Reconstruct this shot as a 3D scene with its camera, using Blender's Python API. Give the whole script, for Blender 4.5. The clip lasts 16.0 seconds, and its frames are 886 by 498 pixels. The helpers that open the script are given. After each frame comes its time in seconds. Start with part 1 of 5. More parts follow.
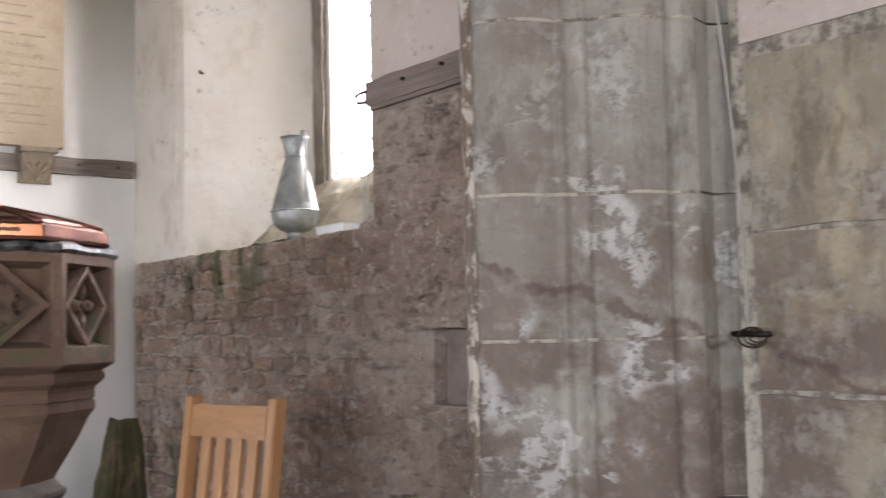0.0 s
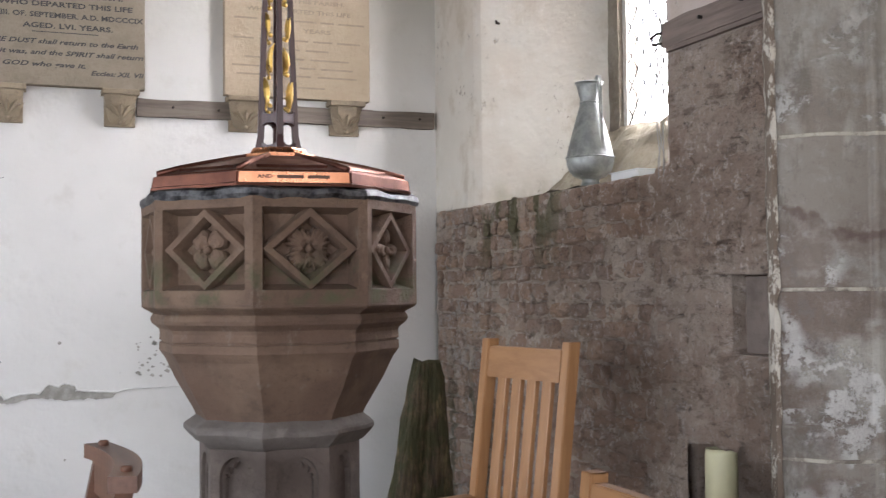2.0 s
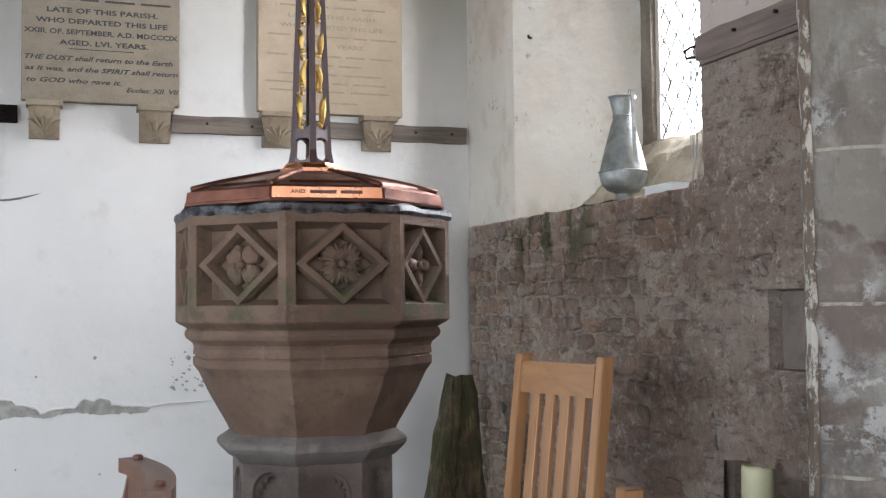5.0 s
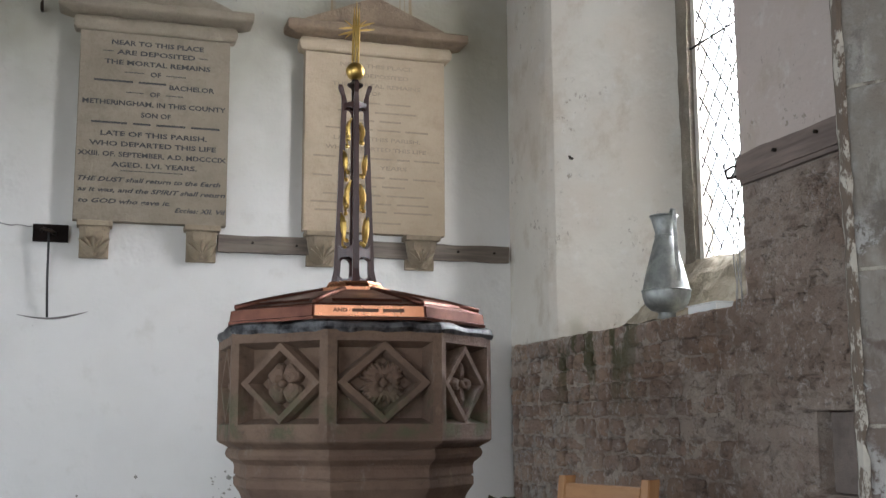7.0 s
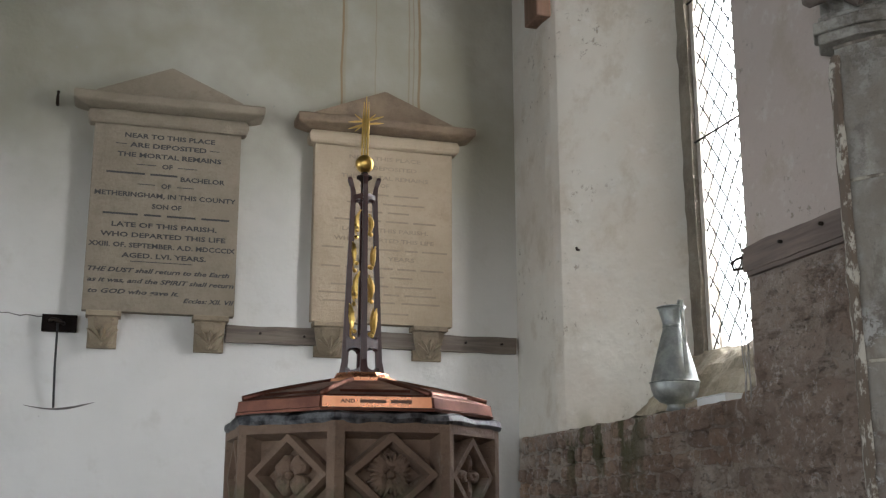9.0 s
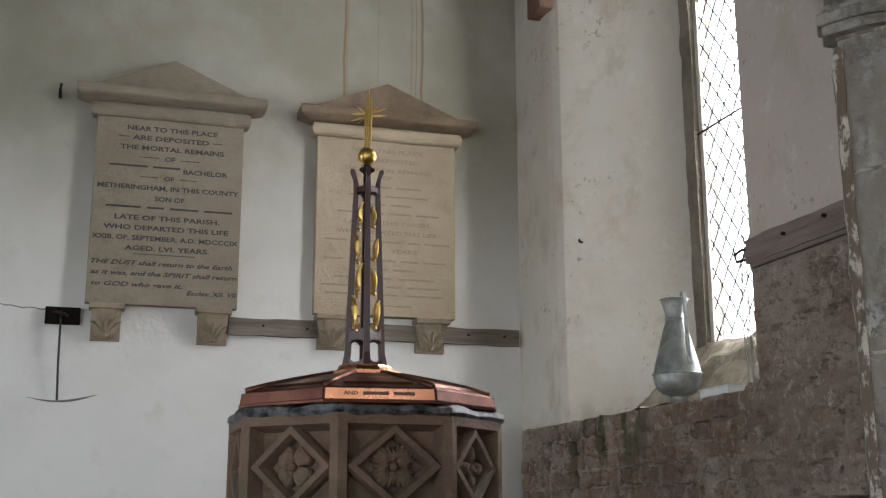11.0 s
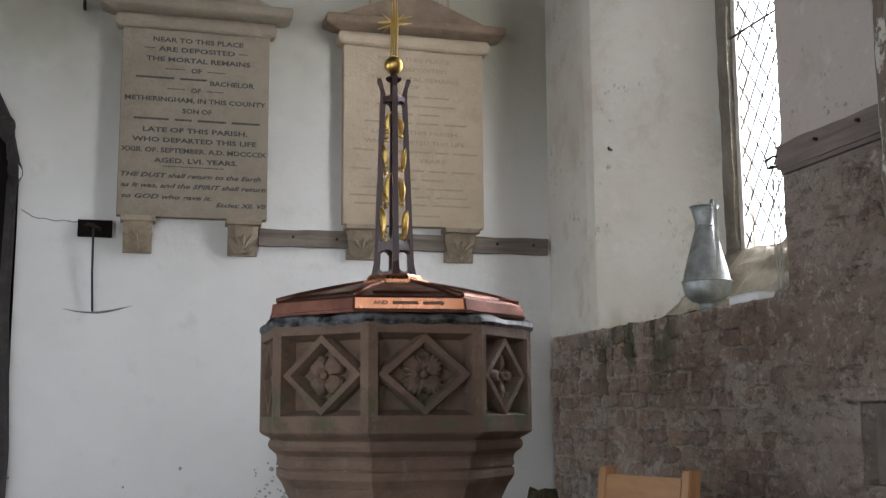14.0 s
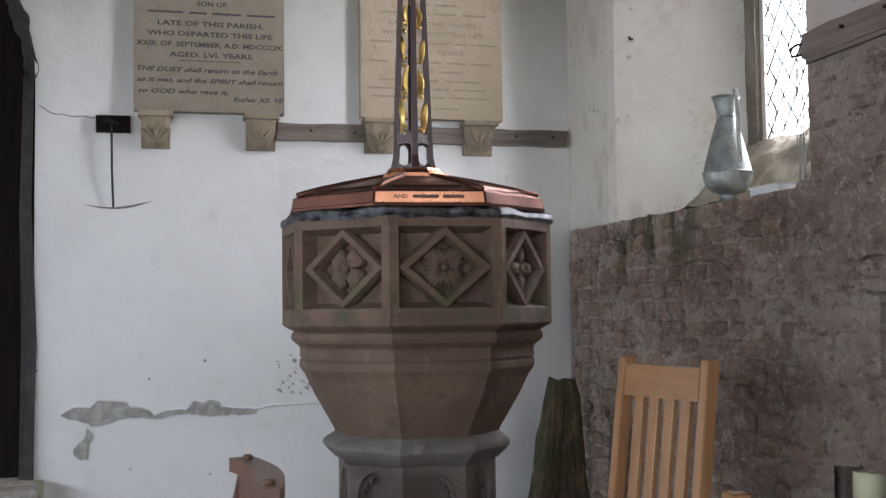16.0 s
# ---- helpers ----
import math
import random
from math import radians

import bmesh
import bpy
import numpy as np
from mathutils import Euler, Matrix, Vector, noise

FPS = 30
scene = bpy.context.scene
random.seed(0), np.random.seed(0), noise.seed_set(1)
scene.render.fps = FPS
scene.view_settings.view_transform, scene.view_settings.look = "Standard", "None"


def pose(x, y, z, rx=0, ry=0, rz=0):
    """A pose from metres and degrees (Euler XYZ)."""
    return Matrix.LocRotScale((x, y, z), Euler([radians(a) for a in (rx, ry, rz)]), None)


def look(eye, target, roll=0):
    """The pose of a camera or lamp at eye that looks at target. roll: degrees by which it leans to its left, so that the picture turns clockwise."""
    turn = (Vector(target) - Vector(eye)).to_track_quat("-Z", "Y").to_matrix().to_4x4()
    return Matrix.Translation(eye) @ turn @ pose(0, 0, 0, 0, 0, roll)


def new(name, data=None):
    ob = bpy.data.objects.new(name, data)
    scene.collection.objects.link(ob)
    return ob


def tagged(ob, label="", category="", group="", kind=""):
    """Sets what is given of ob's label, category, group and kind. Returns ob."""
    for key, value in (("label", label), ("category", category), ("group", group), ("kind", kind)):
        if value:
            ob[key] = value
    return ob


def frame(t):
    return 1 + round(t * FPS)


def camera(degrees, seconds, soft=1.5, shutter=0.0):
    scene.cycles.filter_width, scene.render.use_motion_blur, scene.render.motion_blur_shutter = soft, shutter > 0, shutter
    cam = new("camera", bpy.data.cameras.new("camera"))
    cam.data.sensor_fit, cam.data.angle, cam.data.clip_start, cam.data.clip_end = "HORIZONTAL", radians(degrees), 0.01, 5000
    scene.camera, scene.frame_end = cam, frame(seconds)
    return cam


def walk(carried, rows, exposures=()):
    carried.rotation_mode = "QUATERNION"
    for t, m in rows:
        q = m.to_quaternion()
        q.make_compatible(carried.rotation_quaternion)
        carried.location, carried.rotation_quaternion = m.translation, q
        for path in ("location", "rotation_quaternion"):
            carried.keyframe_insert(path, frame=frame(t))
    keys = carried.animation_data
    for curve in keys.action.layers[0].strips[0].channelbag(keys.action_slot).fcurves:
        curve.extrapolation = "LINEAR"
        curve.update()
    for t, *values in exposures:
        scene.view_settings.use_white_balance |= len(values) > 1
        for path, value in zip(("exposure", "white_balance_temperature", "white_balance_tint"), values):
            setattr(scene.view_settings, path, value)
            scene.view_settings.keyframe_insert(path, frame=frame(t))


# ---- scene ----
cam = camera(43.0, 16.0, soft=1.25, shutter=0.4)
EYE = (0.0, 0.0, 1.30)
# seconds, small sway, tilt, lean and turn of a camera on a tripod
ROWS = [
    (0.0, -0.011, 0.008, 0.021, 94.27, 1.25, -36.34),
    (0.5, -0.009, 0.025, 0.001, 94.14, 0.66, -30.94),
    (1.0, 0.003, 0.025, 0.006, 93.43, 0.57, -27.09),
    (1.5, 0.004, 0.016, 0.004, 92.79, 0.57, -23.90),
    (2.0, 0.002, 0.007, 0.004, 92.01, 0.54, -21.26),
    (2.5, 0.004, -0.002, 0.004, 91.70, 0.56, -19.77),
    (3.0, 0.003, -0.004, 0.004, 91.81, 0.56, -19.47),
    (5.5, 0.004, 0.015, 0.004, 93.60, 0.69, -19.61),
    (6.0, 0.006, 0.007, 0.006, 95.07, 0.61, -18.59),
    (6.5, 0.004, 0.009, 0.003, 97.02, 0.44, -17.87),
    (7.0, 0.006, 0.008, 0.003, 98.85, 0.28, -17.43),
    (7.5, 0.002, 0.004, -0.000, 100.74, 0.19, -17.44),
    (8.0, -0.001, -0.001, -0.001, 102.01, 0.16, -17.36),
    (8.5, -0.003, -0.003, -0.003, 102.90, 0.16, -17.19),
    (9.0, -0.002, -0.005, -0.000, 103.48, 0.11, -17.11),
    (11.5, -0.002, -0.006, -0.002, 102.86, 0.11, -16.93),
    (12.0, -0.001, -0.002, -0.001, 102.54, 0.11, -16.89),
    (12.5, -0.001, -0.003, -0.000, 102.12, 0.17, -16.67),
    (13.0, -0.001, -0.003, -0.001, 101.44, 0.21, -16.30),
    (13.5, -0.001, -0.002, -0.000, 100.20, 0.26, -15.91),
    (14.0, 0.002, -0.005, -0.000, 98.49, 0.37, -15.39),
    (14.5, -0.001, -0.004, 0.000, 96.95, 0.44, -15.07),
    (15.0, -0.003, -0.004, 0.003, 95.56, 0.51, -14.75),
    (15.5, -0.004, -0.002, 0.000, 94.56, 0.56, -14.53),
    (16.0, -0.005, -0.004, 0.001, 93.05, 0.69, -14.46),
]
# seconds, stops, kelvin, tint
EXPOSURES = [(0.0, 0.80, 6650, 21), (0.5, 0.73, 6650, 21), (2.0, 0.65, 6450, 19), (3.0, 0.65, 6250, 17), (5.5, 0.55, 6250, 15), (6.5, 0.32, 6250, 14),
             (7.5, 0.02, 6350, 14), (9.0, -0.16, 6450, 13), (12.5, -0.16, 6400, 13), (13.5, -0.16, 6350, 14), (14.5, -0.03, 6200, 15), (16.0, 0.14, 6100, 16)]
walk(cam, [(t, pose(EYE[0] + x, EYE[1] + y, EYE[2] + z, rx, ry, rz)) for t, x, y, z, rx, ry, rz in ROWS], EXPOSURES)

# ---- light ----
world = bpy.data.worlds.new("sky")
scene.world = world
world.use_nodes = True
wn = world.node_tree
sky = wn.nodes.new("ShaderNodeTexSky")
sky.sky_type = "NISHITA"
sky.sun_disc = False
sky.sun_elevation = radians(38)
sky.sun_rotation = radians(200)
wn.nodes["Background"].inputs[1].default_value = 0.15
wn.links.new(sky.outputs[0], wn.nodes["Background"].inputs[0])


def area(name, place, target, w, h, power, color=(1, 1, 1)):
    data = bpy.data.lights.new(name, "AREA")
    data.shape, data.size, data.size_y, data.energy, data.color = "RECTANGLE", w, h, power, color
    ob = new(name, data)
    ob.matrix_basis = look(place, target)
    return ob


# daylight in the openings: the lancet beside the font, three added side windows, the unseen tall window behind the
# camera
area("lancet_daylight", (2.64, 3.95, 3.1), (0.0, 3.95, 3.1), 0.5, 2.1, 54, (0.95, 0.98, 1.0))
# side windows stay out of view, their places chosen to shape the room's light
for wy, watts in ((3.6, 85), (-1.65, 140), (-4.15, 215)):
    area("side_daylight", (-4.35, wy, 1.8), (-2.2, wy + (0.2 if wy > 0 else 1.3), -0.6 if wy > 0 else -2.4), 1.9, 1.2, watts, (0.84, 0.94, 1.0))
area("rear_daylight", (0.3, -5.35, 3.3), (0.9, 4.0, 0.6), 2.4, 3.2, 54, (1.0, 0.97, 0.95))


# ---- materials ----
class Nodes:
    """Short hand for a principled material with textures fixed in world metres."""

    def __init__(self, name, rough=0.85, metal=0.0):
        self.m = bpy.data.materials.new(name)
        self.m.use_nodes = True
        self.t = self.m.node_tree
        self.b = self.t.nodes["Principled BSDF"]
        self.b.inputs["Roughness"].default_value = rough
        self.b.inputs["Metallic"].default_value = metal
        self.p = self.t.nodes.new("ShaderNodeNewGeometry").outputs["Position"]

    def put(self, socket, value):
        if isinstance(value, bpy.types.NodeSocket):
            self.t.links.new(value, socket)
        elif isinstance(value, tuple) and len(value) == 3 and socket.type == "RGBA":
            socket.default_value = (*value, 1)
        else:
            socket.default_value = value

    def stretch(self, sx, sy, sz):
        n = self.t.nodes.new("ShaderNodeVectorMath")
        n.operation = "MULTIPLY"
        self.put(n.inputs[0], self.p)
        n.inputs[1].default_value = (sx, sy, sz)
        return n.outputs[0]

    def noise(self, scale, detail=6, rough=0.6, vec=None, distortion=0.0):
        n = self.t.nodes.new("ShaderNodeTexNoise")
        self.put(n.inputs["Vector"], vec or self.p)
        n.inputs["Scale"].default_value, n.inputs["Detail"].default_value = scale, detail
        n.inputs["Roughness"].default_value, n.inputs["Distortion"].default_value = rough, distortion
        return n.outputs["Fac"]

    def voronoi(self, scale, vec=None, feature="F1"):
        n = self.t.nodes.new("ShaderNodeTexVoronoi")
        n.feature = feature
        self.put(n.inputs["Vector"], vec or self.p)
        n.inputs["Scale"].default_value = scale
        return n.outputs["Distance"]

    def math(self, op, a, b=0.0, c=0.0):
        n = self.t.nodes.new("ShaderNodeMath")
        n.operation = op
        for i, v in enumerate((a, b, c)):
            self.put(n.inputs[i], v)
        return n.outputs[0]

    def axis(self, i):
        n = self.t.nodes.new("ShaderNodeSeparateXYZ")
        self.put(n.inputs[0], self.p)
        return n.outputs[i]

    def step(self, v, lo, hi, a=0.0, b=1.0):
        n = self.t.nodes.new("ShaderNodeMapRange")
        n.interpolation_type = "SMOOTHSTEP"
        self.put(n.inputs[0], v)
        for i, x in enumerate((lo, hi, a, b)):
            n.inputs[1 + i].default_value = x
        return n.outputs[0]

    def ramp(self, v, *stops):
        n = self.t.nodes.new("ShaderNodeValToRGB")
        self.put(n.inputs[0], v)
        e = n.color_ramp.elements
        while len(e) < len(stops):
            e.new(0.5)
        for k, (x, c) in zip(e, stops):
            k.position, k.color = x, (*c, 1)
        return n.outputs[0]

    def mix(self, fac, a, b, kind="MIX"):
        n = self.t.nodes.new("ShaderNodeMix")
        n.data_type, n.blend_type = "RGBA", kind
        self.put(n.inputs[0], fac)
        self.put(n.inputs[6], a)
        self.put(n.inputs[7], b)
        return n.outputs[2]

    def each(self):
        return self.t.nodes.new("ShaderNodeObjectInfo").outputs["Random"]

    def island(self):
        return self.t.nodes.new("ShaderNodeNewGeometry").outputs["Random Per Island"]

    def bump(self, *layers):
        last = None
        for height, strength, dist in layers:
            n = self.t.nodes.new("ShaderNodeBump")
            n.inputs["Strength"].default_value, n.inputs["Distance"].default_value = strength, dist
            self.put(n.inputs["Height"], height)
            if last:
                self.put(n.inputs["Normal"], last)
            last = n.outputs[0]
        self.put(self.b.inputs["Normal"], last)

    def done(self, color, rough=None):
        self.put(self.b.inputs["Base Color"], color)
        if rough is not None:
            self.put(self.b.inputs["Roughness"], rough)
        return self.m


def plaster(name, a, b, grime, damp=0.0, drips=False):
    n = Nodes(name, 0.92)
    big, mid, fine = n.noise(0.9, 4), n.noise(5.5, 8, 0.65), n.noise(60, 4)
    c = n.mix(n.step(big, 0.35, 0.68), a, b)
    c = n.mix(n.math("MULTIPLY", n.step(mid, 0.56, 0.74), 0.45), c, grime)
    specks = n.step(n.voronoi(7.0), 0.0, 0.05, 1.0, 0.0)
    c = n.mix(n.math("MULTIPLY", n.math("MULTIPLY", specks, n.step(n.noise(3), 0.5, 0.6)), 0.6), c, (0.2, 0.18, 0.16))
    if damp:
        # algae and damp rising from the ledge of the window
        streak = n.noise(9, 5, 0.6, n.stretch(1, 1, 0.45))
        low = n.step(n.axis(2), 1.69, 1.84, 1.0, 0.0)
        side = n.math("MULTIPLY", n.math("MULTIPLY", n.step(n.axis(1), 3.6, 3.9), n.step(n.axis(1), 4.82, 4.7)), n.step(n.axis(0), 2.0, 2.02))
        c = n.mix(n.math("MULTIPLY", n.math("MULTIPLY", low, side), n.step(streak, 0.42, 0.62, 0.0, damp)), c, (0.3, 0.29, 0.19))
        pink = n.step(n.noise(2.2, 3), 0.42, 0.6, 0.0, 0.55)
        near = n.math("MULTIPLY", n.step(n.axis(0), 1.98, 2.02), n.step(n.axis(1), 3.3, 3.2))
        c = n.mix(n.math("MULTIPLY", pink, n.step(n.axis(0), 1.98, 2.02)), c, (0.6, 0.53, 0.45))
        c = n.mix(n.math("MULTIPLY", near, 0.6), c, (0.5, 0.4, 0.37))
    if damp:
        warm = n.noise(4.0, 8, 0.7, n.stretch(1, 1, 0.8))
        c = n.mix(n.step(warm, 0.5, 0.66, 0.0, 0.55), c, (0.44, 0.37, 0.28))
        pale = n.noise(11, 8, 0.72)
        c = n.mix(n.step(pale, 0.54, 0.68, 0.0, 0.4), c, (0.72, 0.7, 0.66))
        c = n.mix(n.math("MULTIPLY", n.step(n.noise(20, 8, 0.75), 0.58, 0.64), n.step(n.noise(2.4, 3), 0.47, 0.58, 0.0, 0.8)), c, (0.27, 0.23, 0.18))
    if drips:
        # older yellowish wash higher up, painted darker still where the light falls off
        dingy_shade = n.math("MULTIPLY", n.step(n.axis(2), 2.0, 3.3), n.step(n.noise(1.4, 4), 0.25, 0.6, 0.7, 1.0))
        c = n.mix(dingy_shade, c, (0.278, 0.262, 0.206))
        wob = n.math("MULTIPLY", n.math("SUBTRACT", n.noise(3.0, 2), 0.5), 0.03)
        for x, w, k in ((1.094, 0.008, 0.85), (1.506, 0.011, 0.85), (1.27, 0.004, 0.4), (1.45, 0.006, 0.45), (1.475, 0.005, 0.5), (1.1, 0.02, 0.3)):
            off = n.math("ABSOLUTE", n.math("SUBTRACT", n.math("ADD", n.axis(0), wob), x))
            line = n.math("MULTIPLY", n.step(off, w * 0.3, w, 1.0, 0.0), n.step(n.axis(2), 3.3, 3.34))
            c = n.mix(n.math("MULTIPLY", line, k), c, (0.22, 0.15, 0.08))
    n.bump((n.noise(3.5, 4), 0.6, 0.025), (mid, 0.5, 0.01), (n.noise(20, 8, 0.75), 0.4 if damp else 0.2, 0.006), (fine, 0.3, 0.002))
    return n.done(c)


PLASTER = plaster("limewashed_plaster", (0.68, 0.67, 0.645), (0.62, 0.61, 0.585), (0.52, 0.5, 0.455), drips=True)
PLASTER_DAMP = plaster("damp_plaster", (0.66, 0.62, 0.55), (0.59, 0.555, 0.49), (0.44, 0.41, 0.35), damp=0.85)


def rubble_stone(name, island):
    n = Nodes(name, 0.93)
    rnd = n.island() if island else n.each()
    c = n.ramp(rnd, (0.0, (0.28, 0.185, 0.14)), (0.25, (0.52, 0.365, 0.275)), (0.5, (0.38, 0.265, 0.205)), (0.75, (0.52, 0.35, 0.245)), (1.0, (0.56, 0.465, 0.39)))
    return n, c


def weathered(n, c):
    # a smeared coat of mortar on the stretch beside the pier, then blotches at three scales, dark pits, pale scuffs
    coat = n.step(n.math("ADD", n.axis(1), n.math("MULTIPLY", n.noise(3.5, 4), 0.5)), 3.4, 3.65, 0.75, 0.0)
    c = n.mix(coat, c, (0.48, 0.39, 0.325))
    c = n.mix(n.step(n.noise(4.2, 6, 0.65), 0.44, 0.66, 0.0, 0.4), c, (0.44, 0.37, 0.32))
    red = n.math("MULTIPLY", n.step(n.axis(1), 4.5, 4.0), n.step(n.noise(2.6, 5, 0.6, n.stretch(1, 0.6, 1.3)), 0.4, 0.56, 0.0, 0.55))
    c = n.mix(red, c, (0.31, 0.2, 0.145))
    fleck = n.math("MULTIPLY", n.step(n.noise(26, 10, 0.8), 0.52, 0.6, 0.0, 0.8), n.step(n.noise(2.9, 4), 0.4, 0.6, 0.3, 1.0))
    c = n.mix(fleck, c, (0.74, 0.66, 0.6))
    c = n.mix(n.step(n.noise(13, 9, 0.72, n.stretch(1, 0.6, 1.7)), 0.52, 0.62, 0.0, 0.6), c, (0.19, 0.13, 0.097))
    c = n.mix(n.step(n.noise(34, 9, 0.8, n.stretch(1, 0.8, 1.2)), 0.56, 0.63, 0.0, 0.7), c, (0.13, 0.1, 0.085))
    # white lime bloom low and near the corner, green moss under the window
    bloom = n.noise(6.5, 8, 0.72)
    far = n.step(n.axis(1), 3.4, 5.0)
    low = n.step(n.axis(2), 1.5, 0.9)
    c = n.mix(n.math("MULTIPLY", n.step(bloom, 0.5, 0.66), n.math("MULTIPLY", n.math("ADD", n.math("MULTIPLY", far, 0.6), n.math("MULTIPLY", low, 0.3)), 0.8)), c, (0.5, 0.48, 0.45))
    streak = n.noise(7, 5, 0.65, n.stretch(1, 1.2, 0.35))
    band = n.math("MULTIPLY", n.step(n.axis(1), 3.7, 4.1), n.step(n.axis(1), 4.85, 4.6))
    hi = n.step(n.axis(2), 1.25, 1.6)
    c = n.mix(n.math("MULTIPLY", n.math("MULTIPLY", band, hi), n.step(streak, 0.47, 0.58, 0.0, 0.85)), c, (0.115, 0.115, 0.05))
    foot = n.math("MULTIPLY", n.step(n.axis(1), 4.4, 4.7), n.step(n.axis(2), 1.1, 0.7))
    c = n.mix(n.math("MULTIPLY", foot, n.step(streak, 0.45, 0.6, 0.0, 0.7)), c, (0.07, 0.08, 0.04))
    n.bump((n.noise(9, 6, 0.65, n.stretch(1, 0.8, 1.3)), 0.85, 0.035), (n.noise(28, 9, 0.78), 1.0, 0.03), (n.noise(90, 5), 0.6, 0.006))
    return n.done(c)


RUBBLE = weathered(*rubble_stone("rubble_stone", False))
RUBBLE_REST = weathered(*rubble_stone("rubble_stone_small", True))
nm = Nodes("rubble_mortar", 0.95)
MORTAR = weathered(nm, nm.mix(nm.step(nm.noise(8, 8, 0.7), 0.35, 0.65), (0.53, 0.425, 0.335), (0.68, 0.585, 0.495)))


def pier_stone(name, cool, warm, bloom=0.75):
    n = Nodes(name, 0.85)
    c = n.mix(n.step(n.noise(1.7, 5), 0.4, 0.62), cool, warm)
    c = n.mix(n.math("MULTIPLY", n.each(), 0.35), c, (0.38, 0.36, 0.33))
    c = n.mix(n.step(n.noise(2.2, 7, 0.65, n.stretch(1.6, 1.6, 0.7)), 0.5, 0.6, 0.0, 0.6), c, tuple(1.55 * v for v in cool))
    c = n.mix(n.step(n.noise(3.3, 7, 0.68, n.stretch(1.5, 1.5, 0.6)), 0.54, 0.64, 0.0, 0.65), c, tuple(0.6 * v for v in warm))
    lower = n.step(n.axis(2), 1.95, 1.2)
    red = n.step(n.noise(2.6, 6, 0.6, n.stretch(1, 1, 1.5)), 0.42, 0.54)
    c = n.mix(n.math("MULTIPLY", red, n.math("MULTIPLY", lower, 0.85)), c, (0.165, 0.12, 0.095))
    c = n.mix(n.step(n.noise(13, 8, 0.72), 0.48, 0.68, 0.0, 0.45), c, (0.42, 0.405, 0.37))
    wisp = n.noise(5.0, 10, 0.6, n.stretch(1, 1, 1.5), 0.4)
    zone = n.step(n.noise(3.1, 3, 0.5, n.stretch(1, 1, 1.0)), 0.48, 0.56)
    salt = n.math("MULTIPLY", n.math("MULTIPLY", n.step(wisp, 0.49, 0.53), zone), n.step(n.noise(24, 8, 0.78), 0.43, 0.5))
    c = n.mix(n.math("MULTIPLY", salt, n.step(n.axis(2), 2.4, 1.6, bloom * 0.3, bloom)), c, (0.6, 0.59, 0.56))
    c = n.mix(n.step(n.noise(9, 8, 0.7), 0.56, 0.7, 0.0, 0.65), c, (0.18, 0.16, 0.145))
    c = n.mix(n.step(n.noise(45, 6, 0.7), 0.56, 0.7, 0.0, 0.5), c, (0.17, 0.15, 0.135))
    along = n.math("SUBTRACT", n.axis(0), n.axis(1))
    line = n.math("ADD", n.math("ADD", n.axis(2), n.math("MULTIPLY", along, 0.24)), n.math("MULTIPLY", n.noise(5, 5), 0.22))
    streak = n.math("MULTIPLY", n.step(n.math("ABSOLUTE", n.math("SUBTRACT", line, 1.49)), 0.004, 0.024, 1.0, 0.0), n.step(n.noise(7, 4), 0.36, 0.5))
    c = n.mix(n.math("MULTIPLY", streak, 0.8), c, (0.13, 0.085, 0.07))
    n.bump((n.noise(4.5, 8, 0.65), 0.6, 0.025), (n.noise(24, 8, 0.75), 0.8, 0.01), (salt, 0.4, 0.004))
    return n.done(c)


PIER = pier_stone("pier_limestone", (0.285, 0.27, 0.235), (0.215, 0.178, 0.142))
ASHLAR = pier_stone("ashlar_limestone", (0.33, 0.28, 0.195), (0.26, 0.21, 0.145), 0.2)
nm = Nodes("lime_mortar", 0.95)
nm.bump((nm.noise(40, 6, 0.7), 0.6, 0.006))
LIME = nm.done(nm.mix(nm.step(nm.noise(12, 8, 0.7), 0.42, 0.6), (0.46, 0.42, 0.35), (0.17, 0.145, 0.12)))
nm = Nodes("flaking_lime", 0.95)
flake = nm.noise(16, 8, 0.72, nm.stretch(1, 1, 0.6))
nm.bump((flake, 0.9, 0.012), (nm.noise(60, 6, 0.7), 0.6, 0.004))
FLAKING = nm.done(nm.mix(nm.step(flake, 0.49, 0.55), (0.2, 0.155, 0.12), (0.62, 0.58, 0.5)))


def carved(name, a, b, dirt, green):
    n = Nodes(name, 0.82)
    c = n.mix(n.step(n.noise(3.0, 6), 0.38, 0.64), a, b)
    grain = n.noise(9, 8, 0.72, n.stretch(0.9, 0.9, 1.15))
    c = n.mix(n.step(grain, 0.46, 0.7, 0.0, 0.6), c, dirt)
    c = n.mix(n.step(n.noise(55, 6, 0.7), 0.54, 0.7, 0.0, 0.45), c, dirt)
    c = n.mix(n.step(n.noise(5, 8, 0.7), 0.62, 0.72, 0.0, 0.5), c, tuple(min(1.0, 1.45 * v) for v in a))
    if green:
        c = n.mix(n.step(n.noise(2.4, 6, 0.65, n.stretch(1, 1, 2.2)), 0.48, 0.62, 0.0, 0.45), c, (0.15, 0.088, 0.06))
        c = n.mix(n.step(n.noise(14, 8, 0.75, n.stretch(1, 1, 0.5)), 0.58, 0.68, 0.0, 0.6), c, (0.24, 0.19, 0.15))
        zone = n.math("MULTIPLY", n.step(n.axis(2), 1.45, 1.31), n.step(n.axis(2), 1.25, 1.28))
        c = n.mix(n.math("MULTIPLY", zone, n.step(n.noise(9, 4), 0.46, 0.6, 0.0, 0.75)), c, (0.075, 0.085, 0.04))
    n.bump((n.noise(18, 8, 0.7), 0.75, 0.012), (n.noise(70, 6, 0.7), 0.7, 0.004))
    return n.done(c)


